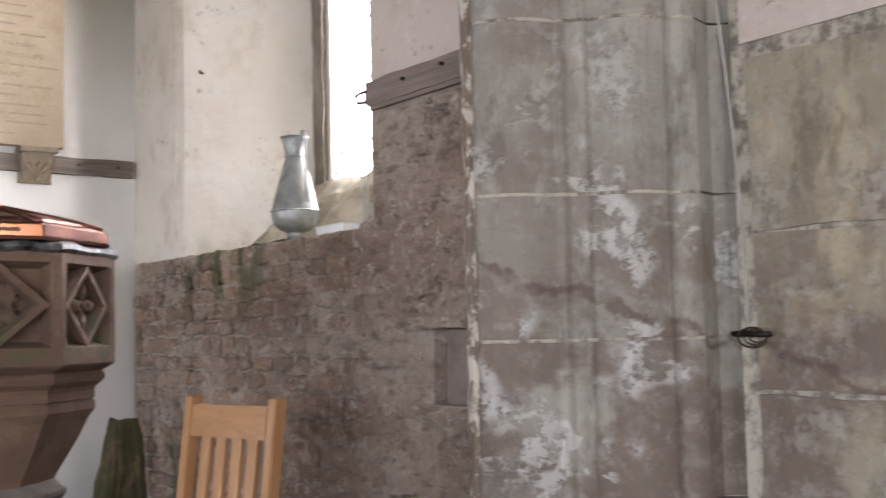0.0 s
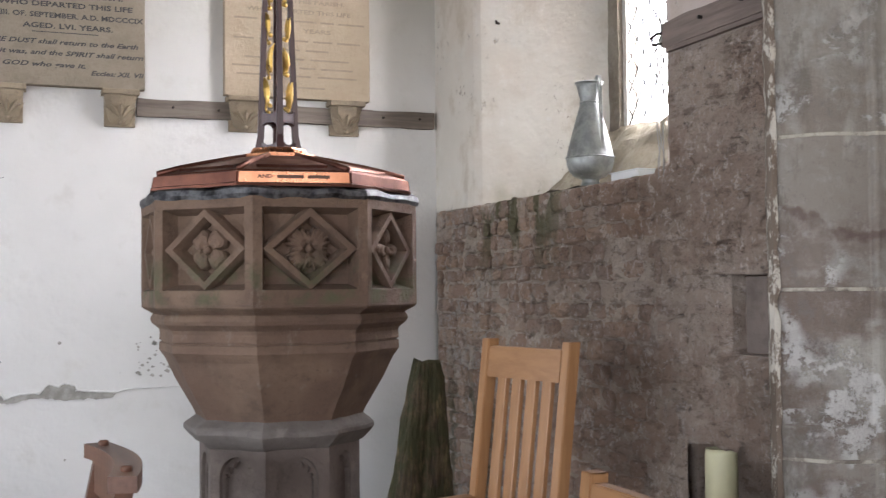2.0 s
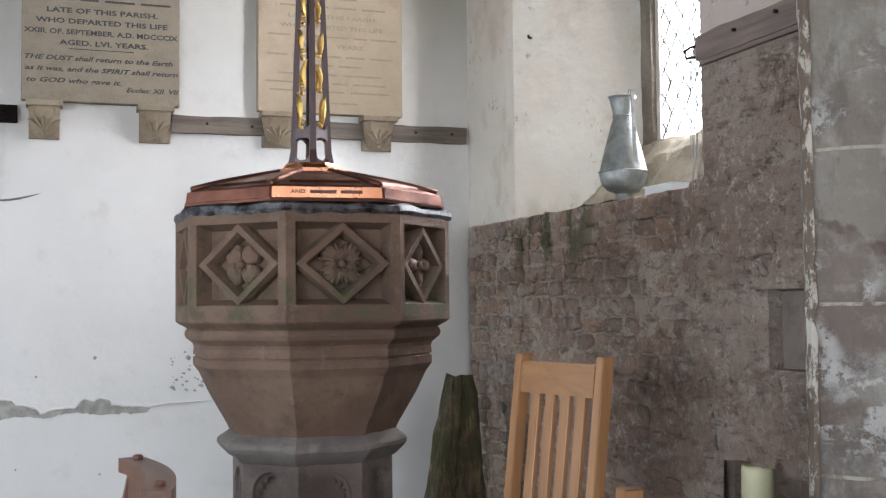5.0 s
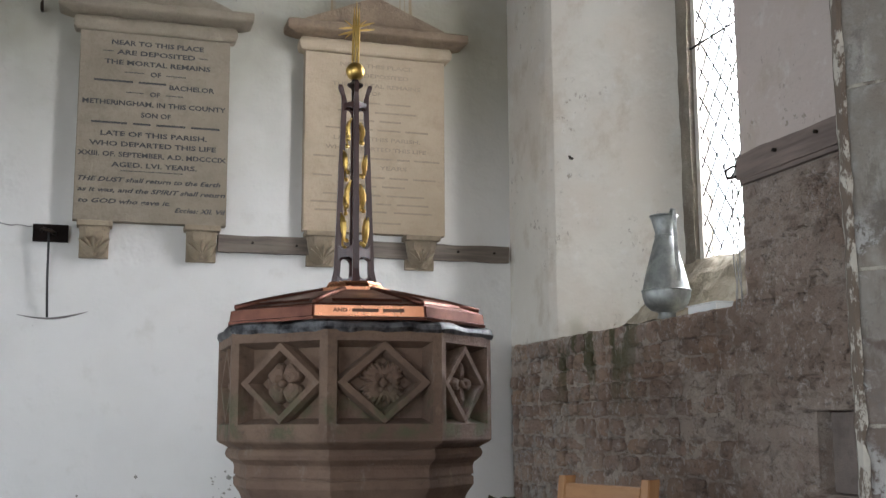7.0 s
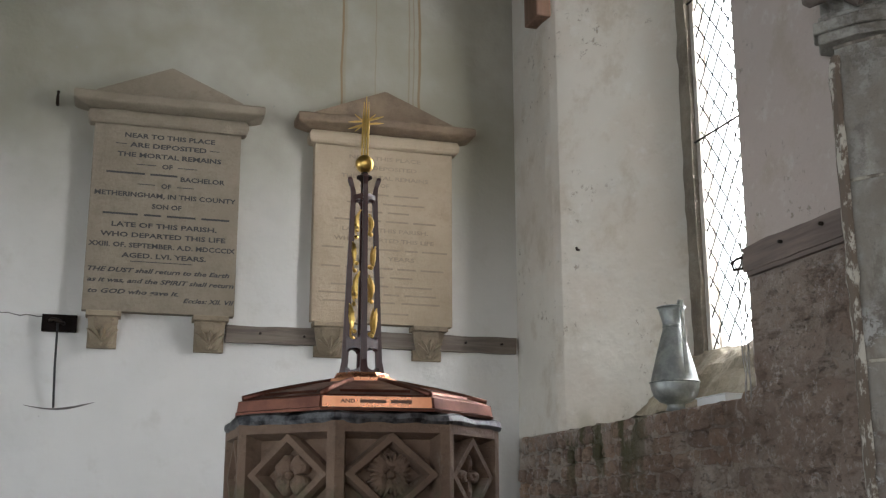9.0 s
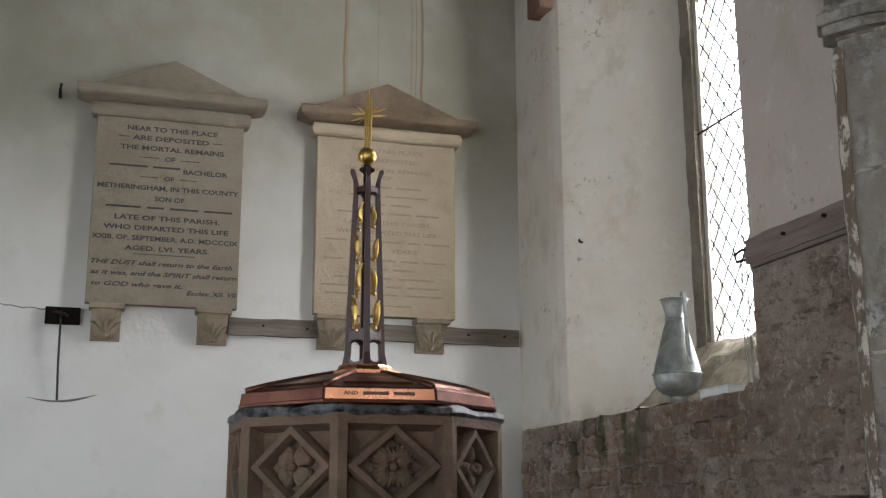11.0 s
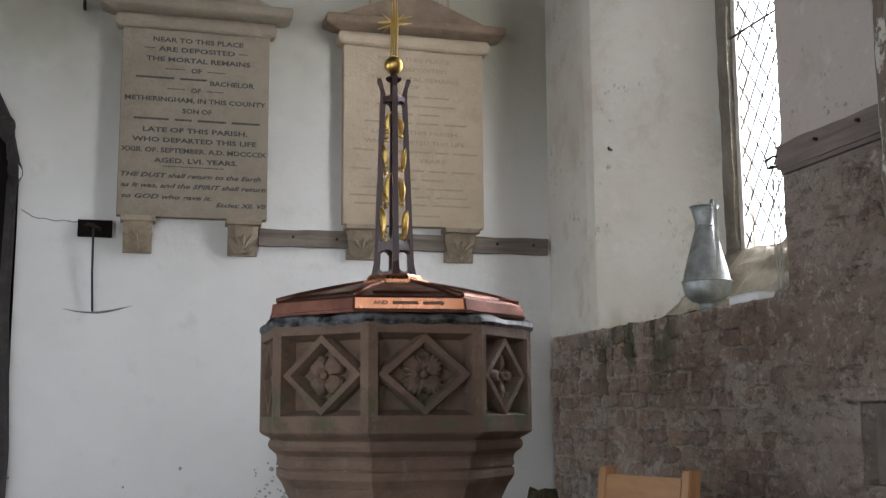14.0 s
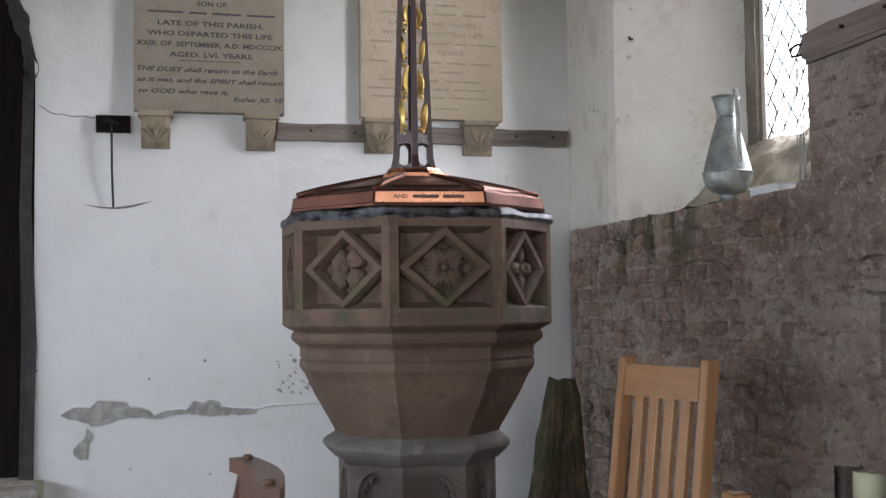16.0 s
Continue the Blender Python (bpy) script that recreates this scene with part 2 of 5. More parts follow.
SANDSTONE = carved("brown_sandstone", (0.188, 0.122, 0.082), (0.13, 0.08, 0.055), (0.06, 0.04, 0.028), True)
STEM_STONE = carved("grey_sandstone", (0.19, 0.153, 0.13), (0.135, 0.106, 0.09), (0.075, 0.06, 0.052), False)
NECK_STONE = carved("grey_neck_stone", (0.21, 0.19, 0.172), (0.155, 0.132, 0.115), (0.09, 0.076, 0.068), False)
TABLET = carved("grey_marble_slab", (0.26, 0.218, 0.163), (0.228, 0.188, 0.138), (0.18, 0.145, 0.105), False)
TABLET_PALE = carved("buff_slab", (0.4, 0.318, 0.228), (0.355, 0.282, 0.198), (0.295, 0.228, 0.155), False)
PEDIMENT_STONE = carved("stained_pediment_stone", (0.24, 0.172, 0.112), (0.165, 0.115, 0.073), (0.09, 0.062, 0.042), False)
CORBEL_STONE = carved("corbel_stone", (0.32, 0.255, 0.175), (0.24, 0.19, 0.13), (0.14, 0.105, 0.075), False)


def wood(name, a, b, rough, along, metal=0.0, coarse=1.0, bump=0.3):
    n = Nodes(name, rough)
    st = [18.0, 18.0, 18.0]
    st[along] = 1.3
    g = n.noise(2.2 * coarse, 8, 0.62, n.stretch(*st), 0.4)
    c = n.mix(n.step(g, 0.34, 0.68), a, b)
    c = n.mix(n.step(n.noise(2.5, 3), 0.4, 0.7, 0.0, 0.25), c, b)
    n.bump((g, bump, 0.003))
    return n.done(c)


OAK = wood("varnished_oak", (0.37, 0.19, 0.082), (0.29, 0.14, 0.056), 0.42, 2, bump=0.1)
OAK_LONG = wood("varnished_oak_rail", (0.37, 0.19, 0.082), (0.29, 0.14, 0.056), 0.42, 1, bump=0.1)
ROSY = wood("reddish_wood", (0.165, 0.077, 0.046), (0.115, 0.052, 0.031), 0.4, 1, bump=0.06)
TIMBER = wood("old_grey_timber", (0.19, 0.155, 0.125), (0.1, 0.08, 0.065), 0.85, 0, bump=0.9)
TIMBER_Y = wood("old_grey_timber_beam", (0.25, 0.195, 0.165), (0.15, 0.115, 0.1), 0.85, 1, bump=0.9)
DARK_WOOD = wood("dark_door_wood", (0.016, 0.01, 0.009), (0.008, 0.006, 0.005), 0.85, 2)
SPIRE_WOOD = wood("dark_polished_wood", (0.075, 0.03, 0.026), (0.04, 0.017, 0.016), 0.35, 2, bump=0.1)
DARK_WOOD.node_tree.nodes["Principled BSDF"].inputs["Specular IOR Level"].default_value = 0.1
BROWN_WOOD = wood("brown_roof_timber", (0.2, 0.11, 0.07), (0.12, 0.065, 0.04), 0.7, 2)
DECK = wood("dark_ceiling_boards", (0.1, 0.075, 0.055), (0.06, 0.045, 0.035), 0.8, 1)

nm = Nodes("mossy_wood", 0.9)
g1 = nm.noise(2.4, 8, 0.65, nm.stretch(14, 14, 3.0), 0.5)
c1 = nm.mix(nm.step(g1, 0.35, 0.7), (0.065, 0.045, 0.03), (0.2, 0.145, 0.085))
c1 = nm.mix(nm.step(nm.noise(7, 8, 0.7), 0.4, 0.56, 0.0, 0.8), c1, (0.055, 0.058, 0.022))
c1 = nm.mix(nm.step(nm.noise(9, 4, 0.6, nm.stretch(2, 2, 0.5)), 0.6, 0.7, 0.0, 0.7), c1, (0.26, 0.2, 0.1))
nm.bump((g1, 0.9, 0.015), (nm.noise(30), 0.5, 0.006))
MOSSY = nm.done(c1)


def metal(name, a, b, rough, scale=9, bump=0.1):
    n = Nodes(name, rough, 1.0)
    v = n.noise(scale, 6)
    n.bump((n.noise(30, 3), bump, 0.002))
    return n.done(n.mix(n.step(v, 0.35, 0.65), a, b), n.step(v, 0.3, 0.7, rough * 0.8, rough * 1.25))


# COPPER is lifted in colour to carry the front fascia's reflected daylight
COPPER = metal("bright_copper", (0.88, 0.42, 0.24), (0.72, 0.32, 0.17), 0.28)
COPPER_DULL = metal("brown_copper", (0.23, 0.1, 0.068), (0.14, 0.06, 0.045), 0.42)
GILT = metal("gilding", (0.8, 0.55, 0.18), (0.62, 0.4, 0.11), 0.32)
ZINC = metal("galvanised_steel", (0.42, 0.435, 0.42), (0.32, 0.335, 0.325), 0.55, 22)
RUSTY = metal("rusty_iron", (0.13, 0.095, 0.075), (0.08, 0.055, 0.045), 0.8)
IRON = metal("black_iron", (0.035, 0.032, 0.03), (0.06, 0.045, 0.035), 0.6)
LEADWORK = metal("dark_lead", (0.05, 0.05, 0.055), (0.2, 0.2, 0.205), 0.5, 30, 0.9)
CAME = metal("window_lead", (0.06, 0.06, 0.06), (0.09, 0.09, 0.085), 0.6)


def plain(name, color, rough=0.8, amount=0.25, scale=30):
    n = Nodes(name, rough)
    v = n.noise(scale, 5)
    n.bump((v, 0.2, 0.002))
    return n.done(n.mix(n.step(v, 0.3, 0.7, 0.0, amount), color, tuple(x * 0.5 for x in color)))


WAX = plain("cream_wax", (0.6, 0.57, 0.36), 0.55, 0.15, 14)
LETTER = plain("letter_paint", (0.05, 0.046, 0.045), 0.7)
LETTER_PALE = plain("worn_letter", (0.3, 0.24, 0.175), 0.9, 0.3)
LETTER_COPPER = plain("engraved_copper_letter", (0.16, 0.08, 0.05), 0.6)
CORD = plain("grey_cord", (0.4, 0.38, 0.35), 0.9)
WIRE = plain("dark_wire", (0.03, 0.028, 0.028), 0.6)
SCAR = plain("bare_render", (0.36, 0.345, 0.31), 0.95, 0.75, 26)
RUST_MARK = plain("rust_mark", (0.2, 0.18, 0.17), 0.9, 0.7, 40)
FLAGS = plain("floor_stone", (0.17, 0.15, 0.13), 0.8, 0.5, 4)
NICHE_STONE = carved("smoothed_niche_stone", (0.23, 0.185, 0.158), (0.17, 0.135, 0.115), (0.11, 0.086, 0.073), False)
SILL_STONE = carved("stained_sill_stone", (0.42, 0.365, 0.28), (0.28, 0.235, 0.17), (0.12, 0.1, 0.07), False)
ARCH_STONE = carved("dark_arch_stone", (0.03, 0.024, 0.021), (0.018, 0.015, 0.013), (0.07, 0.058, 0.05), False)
FRAME_STONE = carved("window_frame_stone", (0.26, 0.22, 0.17), (0.15, 0.12, 0.09), (0.33, 0.3, 0.25), False)

nm = Nodes("window_glass", 0.08)
nm.b.inputs["Transmission Weight"].default_value = 1.0
nm.b.inputs["IOR"].default_value = 1.1
GLASS = nm.done((0.97, 0.98, 0.97))
nm = Nodes("clear_plastic", 0.15)
nm.b.inputs["Transmission Weight"].default_value = 0.3
nm.b.inputs["IOR"].default_value = 1.4
CLEAR = nm.done((0.9, 0.92, 0.93))


# ---- mesh helpers ----
def box(bm, x0, x1, y0, y1, z0, z1, bevel=0.0, m=None):
    t = Matrix.Translation(((x0 + x1) / 2, (y0 + y1) / 2, (z0 + z1) / 2)) @ Matrix.Diagonal((abs(x1 - x0), abs(y1 - y0), abs(z1 - z0), 1))
    made = bmesh.ops.create_cube(bm, size=1, matrix=(m @ t) if m else t)["verts"]
    if bevel:
        edges = list({e for v in made for e in v.link_edges})
        bmesh.ops.bevel(bm, geom=edges, offset=bevel, segments=2, affect="EDGES", profile=0.5)


def rings(bm, loops, caps=True, closed=True):
    rows = [[bm.verts.new(p) for p in loop] for loop in loops]
    for a, b in zip(rows, rows[1:]):
        n = len(a)
        for k in range(n if closed else n - 1):
            bm.faces.new((a[k], a[(k + 1) % n], b[(k + 1) % n], b[k]))
    if caps and closed:
        bm.faces.new(rows[0][::-1])
        bm.faces.new(rows[-1])


def lathe(bm, levels, sides=40, turn=0.0, centre=(0, 0, 0)):
    rings(bm, [[(centre[0] + r * math.cos(turn + k * math.tau / sides), centre[1] + r * math.sin(turn + k * math.tau / sides), centre[2] + z) for k in range(sides)] for r, z in levels])


def mesh(name, bm, material, smooth=False):
    bmesh.ops.recalc_face_normals(bm, faces=bm.faces)
    me = bpy.data.meshes.new(name)
    bm.to_mesh(me)
    bm.free()
    me.materials.append(material)
    if smooth:
        me.polygons.foreach_set("use_smooth", [True] * len(me.polygons))
    return me


def part(name, bm, material, parent=None, label="", smooth=False):
    ob = new(name, mesh(name, bm, material, smooth))
    ob.parent = parent
    return tagged(ob, label)


def thing(name, label, category, place=(0, 0, 0), turn=0.0, group="", kind=""):
    ob = new(name)
    ob.matrix_basis = Matrix.Translation(place) @ Matrix.Rotation(turn, 4, "Z")
    ob.empty_display_size = 0.05
    return tagged(ob, label, category, group, kind)


def boxes(name, material, *dims, bevel=0.0, parent=None, label=""):
    bm = bmesh.new()
    for d in dims:
        box(bm, *d, bevel=bevel)
    return part(name, bm, material, parent, label)


def tube(name, points, radius, material, parent=None, label="", taper=None):
    """A round bar along points."""
    bm = bmesh.new()
    pts = [Vector(p) for p in points]
    loops = []
    for i, p in enumerate(pts):
        d = (pts[min(i + 1, len(pts) - 1)] - pts[max(i - 1, 0)]).normalized()
        q = d.to_track_quat("Z", "Y")
        r = radius * (taper[i] if taper else 1.0)
        loops.append([p + q @ Vector((r * math.cos(k * math.tau / 8), r * math.sin(k * math.tau / 8), 0)) for k in range(8)])
    rings(bm, loops)
    return part(name, bm, material, parent, label, smooth=True)


def roughen(bm, amount, scale, seed=0.0):
    for v in bm.verts:
        v.co += noise.noise_vector(v.co * scale + Vector((seed, seed * 1.7, 3.1))) * amount


# ---- structure ----
WX, WY, LEDGE = 2.03, 5.30, 1.685
GX, GY0, GY1, GZ0, GZ1 = 2.50, 3.60, 4.31, 2.0, 4.2
JN, JF, JT = 3.165, 4.78, 4.5
floor = tagged(boxes("floor", FLAGS, (-5.8, 3.2, -5.8, 5.8, -0.2, 0)), "worn stone flag floor of the church", "floor", kind="structure")
# unseen ceiling, kept dark so little light bounces onto the upper walls
tagged(boxes("ceiling", DECK, (-5.8, 3.2, -5.8, 5.8, 6.4, 6.6)), "unseen dark boarded ceiling that holds back bounced light", "ceiling", kind="structure")

# west wall with the arched doorway
DX1, DX0, SPRING, APEX = -0.517, -1.62, 2.35, 3.22


def arch_points(x0, x1, spring, apex, steps=10):
    """Pointed arch from the far springing over the apex to the near one."""
    mid, half = (x0 + x1) / 2, (x1 - x0) / 2
    rise = apex - spring
    radius = (rise * rise + half * half) / (2 * half)
    out = []
    for k in range(steps + 1):
        z = rise * k / steps
        out.append((x0 + radius - math.sqrt(max(radius * radius - z * z, 0)), spring + z))
    return out + [(2 * mid - x, z) for x, z in out[-2::-1]]


def wall_with_arch(y0, y1, xa, xb, top):
    """A wall in upright slices: solid beside the opening, hung over the arch above it."""
    bm = bmesh.new()
    foot = [(xa, 0.0), (DX0, 0.0)] + arch_points(DX0, DX1, SPRING, APEX) + [(DX1, 0.0), (xb, 0.0)]
    for (x0, z0), (x1, z1) in zip(foot, foot[1:]):
        low = [(x0, y0, z0), (x1, y0, z1), (x1, y1, z1), (x0, y1, z0)]
        v = [bm.verts.new(p) for p in low]
        bm.faces.new(v)
        if abs(x1 - x0) < 1e-6:
            continue
        w = [bm.verts.new((p[0], p[1], top)) for p in low]
        bm.faces.new(w)
        bm.faces.new((v[0], v[1], w[1], w[0]))
        bm.faces.new((v[3], v[2], w[2], w[3]))
    bmesh.ops.remove_doubles(bm, verts=bm.verts[:], dist=1e-5)
    return bm


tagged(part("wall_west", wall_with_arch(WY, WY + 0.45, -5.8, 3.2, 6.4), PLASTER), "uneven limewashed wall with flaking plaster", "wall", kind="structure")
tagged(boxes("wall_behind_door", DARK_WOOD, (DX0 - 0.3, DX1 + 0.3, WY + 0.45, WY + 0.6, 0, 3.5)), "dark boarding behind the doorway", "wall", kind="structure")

# doorway: worn stone surround, boarded door, stone step
door = thing("door_1", "dark boarded door in a worn pointed stone arch", "door", kind="structure")
bm = bmesh.new()
outer = [(DX0 - 0.0, 0.57)] + arch_points(DX0, DX1, SPRING, APEX, 14) + [(DX1, 0.57)]
inner = [(DX0 + 0.05, 0.57)] + arch_points(DX0 + 0.05, DX1 - 0.05, SPRING, APEX - 0.06, 14) + [(DX1 - 0.05, 0.57)]
rows = []
for (xo, zo), (xi, zi) in zip(outer, inner):
    rows.append([(xo + 0.004, WY - 0.012, zo), (xo + 0.004, WY + 0.1, zo), (xi, WY + 0.1, zi), (xi, WY + 0.02, zi)])
rings(bm, rows)
bmesh.ops.subdivide_edges(bm, edges=bm.edges[:], cuts=2, use_grid_fill=True)
roughen(bm, 0.034, 13)
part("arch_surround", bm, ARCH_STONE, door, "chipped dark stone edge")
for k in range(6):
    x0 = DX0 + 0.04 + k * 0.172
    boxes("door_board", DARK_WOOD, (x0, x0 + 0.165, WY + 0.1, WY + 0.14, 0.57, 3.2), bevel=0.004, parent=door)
tube("hinge_pin", [(DX1 - 0.015, WY + 0.03, 0.79), (DX1 - 0.015, WY + 0.03, 0.83), (DX1 - 0.015, WY + 0.03, 0.87)], 0.018, IRON, door, "black iron hinge pin")
tube("hinge_pin", [(DX1 - 0.015, WY + 0.03, 2.23), (DX1 - 0.015, WY + 0.03, 2.27), (DX1 - 0.015, WY + 0.03, 2.31)], 0.018, IRON, door, "black iron hinge pin")
bm = bmesh.new()
box(bm, DX0 - 0.05, DX1 + 0.05, WY - 0.28, WY + 0.4, 0.0, 0.57, bevel=0.012)
tagged(part("door_step", bm, ASHLAR), "worn stone step below the dark door", "step", kind="structure")

# north wall: solid beside the lancet, splayed reveal, sloping sill
bm = bmesh.new()
OUT = WX + 0.75


def prism(bm, plan, z0, z1):
    a = [bm.verts.new((x, y, z0)) for x, y in plan]
    b = [bm.verts.new((x, y, z1)) for x, y in plan]
    n = len(plan)
    bm.faces.new(a[::-1])
    bm.faces.new(b)
    for k in range(n):
        bm.faces.new((a[k], a[(k + 1) % n], b[(k + 1) % n], b[k]))


prism(bm, [(WX, WY), (WX, JF + 0.1), (WX + 0.008, JF + 0.045), (WX + 0.03, JF), (WX + 0.075, JF - 0.05), (GX, GY1), (OUT, GY1 + 0.5), (OUT, WY)], LEDGE, JT)
prism(bm, [(WX, 2.6), (OUT, 2.6), (OUT, GY0), (GX, GY0), (WX, JN)], LEDGE, JT)
prism(bm, [(WX, 2.6), (OUT, 2.6), (OUT, WY), (WX, WY)], JT, 6.4)
tagged(part("wall_north", bm, PLASTER_DAMP), "damp pinkish plastered wall with a deep window splay", "wall", kind="structure")
wall_base = thing("wall_north_base", "brown rubble stone wall with mossy mortar", "wall", kind="structure")
for b in (
    (WX + 0.035, OUT, 3.075, WY, 0.0, LEDGE - 0.004),
    (WX + 0.035, OUT, 2.6, 3.075, 0.0, 0.5),
    (WX + 0.16, OUT, 2.6, 3.075, 0.5, 0.83),
    (WX, OUT, 2.6, 3.075, 0.83, 1.1),
    (WX + 0.066, OUT, 2.6, 2.83, 1.1, 1.335),
    (WX, OUT, 2.83, 3.075, 1.1, 1.335),
    (WX, OUT, 2.6, 3.075, 1.335, LEDGE - 0.004),
    (WX - 0.034, WX, 2.61, 2.9, 1.338, 1.372),
    (WX - 0.002, WX + 0.05, 2.6, JN - 0.008, LEDGE - 0.004, 2.069),
):
    boxes("masonry_core", MORTAR, b, parent=wall_base)
boxes("niche_slab", NICHE_STONE, (WX + 0.045, WX + 0.064, 2.605, 2.826, 1.104, 1.331), parent=wall_base, label="smooth grey stone slab")
bm = bmesh.new()
prof = [(WX + 0.005, LEDGE - 0.002), (WX + 0.2, LEDGE + 0.004), (WX + 0.235, LEDGE + 0.03), (WX + 0.28, LEDGE + 0.1), (WX + 0.36, LEDGE + 0.22), (GX - 0.02, GZ0 - 0.01), (OUT, GZ0), (OUT, LEDGE - 0.002)]
rings(bm, [[(x, 3.0 + (5.0 - 3.0) * k / 24, z) for x, z in prof] for k in range(25)])
roughen(bm, 0.012, 6)
bmesh.ops.subdivide_edges(bm, edges=bm.edges[:], cuts=2, use_grid_fill=True)
roughen(bm, 0.016, 17)
tagged(part("window_sill", bm, SILL_STONE, label="rough sloping stained sill"), "rough sloping sill under the lancet window", "sill", kind="structure")

# lancet window with diamond leading
window = thing("window_1", "tall lancet window with diamond leaded glass", "window", kind="structure")
bm = bmesh.new()
for y0, y1 in ((GY0 - 0.02, GY0 + 0.05), (GY1 - 0.085, GY1 + 0.0)):
    box(bm, GX - 0.035, GX + 0.06, y0, y1, GZ0 - 0.02, GZ1 + 0.05)
box(bm, GX - 0.03, GX + 0.06, GY0, GY1, GZ1, GZ1 + 0.3)
bmesh.ops.subdivide_edges(bm, edges=[e for e in bm.edges if e.calc_length() > 1], cuts=40)
roughen(bm, 0.008, 11)
part("window_frame", bm, FRAME_STONE, window, "mottled brown stone frame")
boxes("glazing_edge", PLASTER_DAMP, (GX - 0.012, GX + 0.03, GY1 - 0.115, GY1 - 0.086, GZ0 - 0.02, GZ1), parent=window, label="pale putty edge")
A0, A1 = GY0 + 0.05, GY1 - 0.115
DW, DH = 0.1, 0.13
bm = bmesh.new()


def strip(bm, p, q, w):
    p, q = Vector(p), Vector(q)
    d = (q - p).normalized()
    s = Vector((0, -d.z, d.y)) * w
    o = Vector((w, 0, 0))
    rings(bm, [[p + s, p + o, p - s, p - o], [q + s, q + o, q - s, q - o]])


slope = DH / DW
span = (A1 - A0) * slope
k = -int(span / DH) - 1
while GZ0 + k * DH < GZ1:
    for up in (1, -1):
        z0 = GZ0 + k * DH
        pts = []
        for y in np.linspace(A0, A1, 30):
            z = z0 + (y - A0) * slope if up > 0 else z0 + (A1 - y) * slope
            if GZ0 <= z <= GZ1:
                pts.append((GX, float(y), z + 0.006 * math.sin(9 * y + k)))
        if len(pts) > 1:
            strip(bm, pts[0], pts[-1], 0.0042)
    k += 1
part("leading", bm, CAME, window, "dark diamond lead lattice")
for z in (2.93, 3.6):
    tube("saddle_bar", [(GX - 0.02, A0 - 0.02, z), (GX - 0.02, A1 + 0.03, z)], 0.005, IRON, window, "rusty iron saddle bar")
pane = bmesh.new()
q = [(0, 0, -DH / 2), (0, DW / 2, 0), (0, 0, DH / 2), (0, -DW / 2, 0)]
rings(pane, [[(-0.0015, y * 0.97, z * 0.97) for _, y, z in q], [(0.0015, y * 0.97, z * 0.97) for _, y, z in q]])
pane_mesh = mesh("pane", pane, GLASS)
row = 0
z = GZ0
while z < GZ1:
    y = A0 + (DW / 2 if row % 2 else 0)
    while y < A1 + 0.01:
        ob = new("pane", pane_mesh)
        ob.matrix_basis = pose(GX, min(y, A1), z, 0, 0, random.uniform(-2, 2))
        ob.parent = window
        ob.visible_shadow = False
        y += DW
    z += DH / 2
    row += 1

# pier: shafts and fillets in plan, from the wall to the ashlar face
def polar(az, d):
    return (d * math.sin(radians(az)), d * math.cos(radians(az)))


def bulge(a0, d0, a1, d1, out, n=9):
    pts = []
    for k in range(n + 1):
        u = k / n
        d = d0 + (d1 - d0) * u - out * math.sin(math.pi * u)
        pts.append(polar(a0 + (a1 - a0) * u, d))
    return pts


ORDER_1 = [polar(37.6, 3.33), polar(37.6, 3.25), polar(38.0, 3.238)] + bulge(38.05, 3.236, 42.0, 3.245, 0.034)
FILLET = bulge(42.12, 3.245, 42.6, 3.246, 0.009, 4) + [polar(42.75, 3.252), polar(43.15, 3.252)] + bulge(43.3, 3.247, 43.8, 3.252, 0.009, 4)
ORDER_2 = bulge(43.9, 3.254, 47.6, 3.28, 0.042) + bulge(47.8, 3.3, 49.2, 3.31, 0.02, 5)
RECESS = [polar(49.45, 3.34), polar(49.85, 3.395), polar(50.6, 3.415), polar(51.5, 3.41)]
AX = 2.60
pier = thing("pier", "grey limestone arch pier with rounded shafts, salt blooms and red stains", "pier", kind="structure")
CORE = (3.1, 2.55)
COURSES = [-0.0, 0.4, 0.83, 1.292, 1.712, 2.225, 2.63]


def pier_block(plan, z0, z1, name, material, grow=0.0, back=0.2):
    bm = bmesh.new()
    cx, cy = CORE
    rear = []
    for x, y in (plan[-1], plan[0]):
        d = math.hypot(cx - x, cy - y)
        rear.append((x + (cx - x) / d * back, y + (cy - y) / d * back))
    steps = 8
    loops = []
    for i in range(steps + 1):
        z = z0 + (z1 - z0) * i / steps
        pull = 0.004 if i in (0, steps) else 0.0
        loop = []
        for x, y in plan:
            d = math.hypot(cx - x, cy - y)
            wear = 0.006 * noise.noise(Vector((x * 9, y * 9, z * 7))) + pull - grow
            loop.append((x + (cx - x) / d * wear, y + (cy - y) / d * wear, z))
        loops.append(loop + [(*r, z) for r in rear])
    rings(bm, loops)
    return part(name, bm, material, pier)


for z0, z1 in zip(COURSES, COURSES[1:]):
    g = 0.0035
    pier_block(ORDER_1 + FILLET[:7], z0 + g, z1 - g, "stone_block", PIER)
    pier_block(FILLET[6:] + ORDER_2 + RECESS, z0 + g, z1 - g, "stone_block", PIER)
for z0 in COURSES[1:]:
    for plan in (ORDER_1 + FILLET[:7], FILLET[6:] + ORDER_2):
        pier_block(plan, z0 - 0.0055, z0 + 0.0055, "mortar_joint", LIME, -0.0005)
bm = bmesh.new()
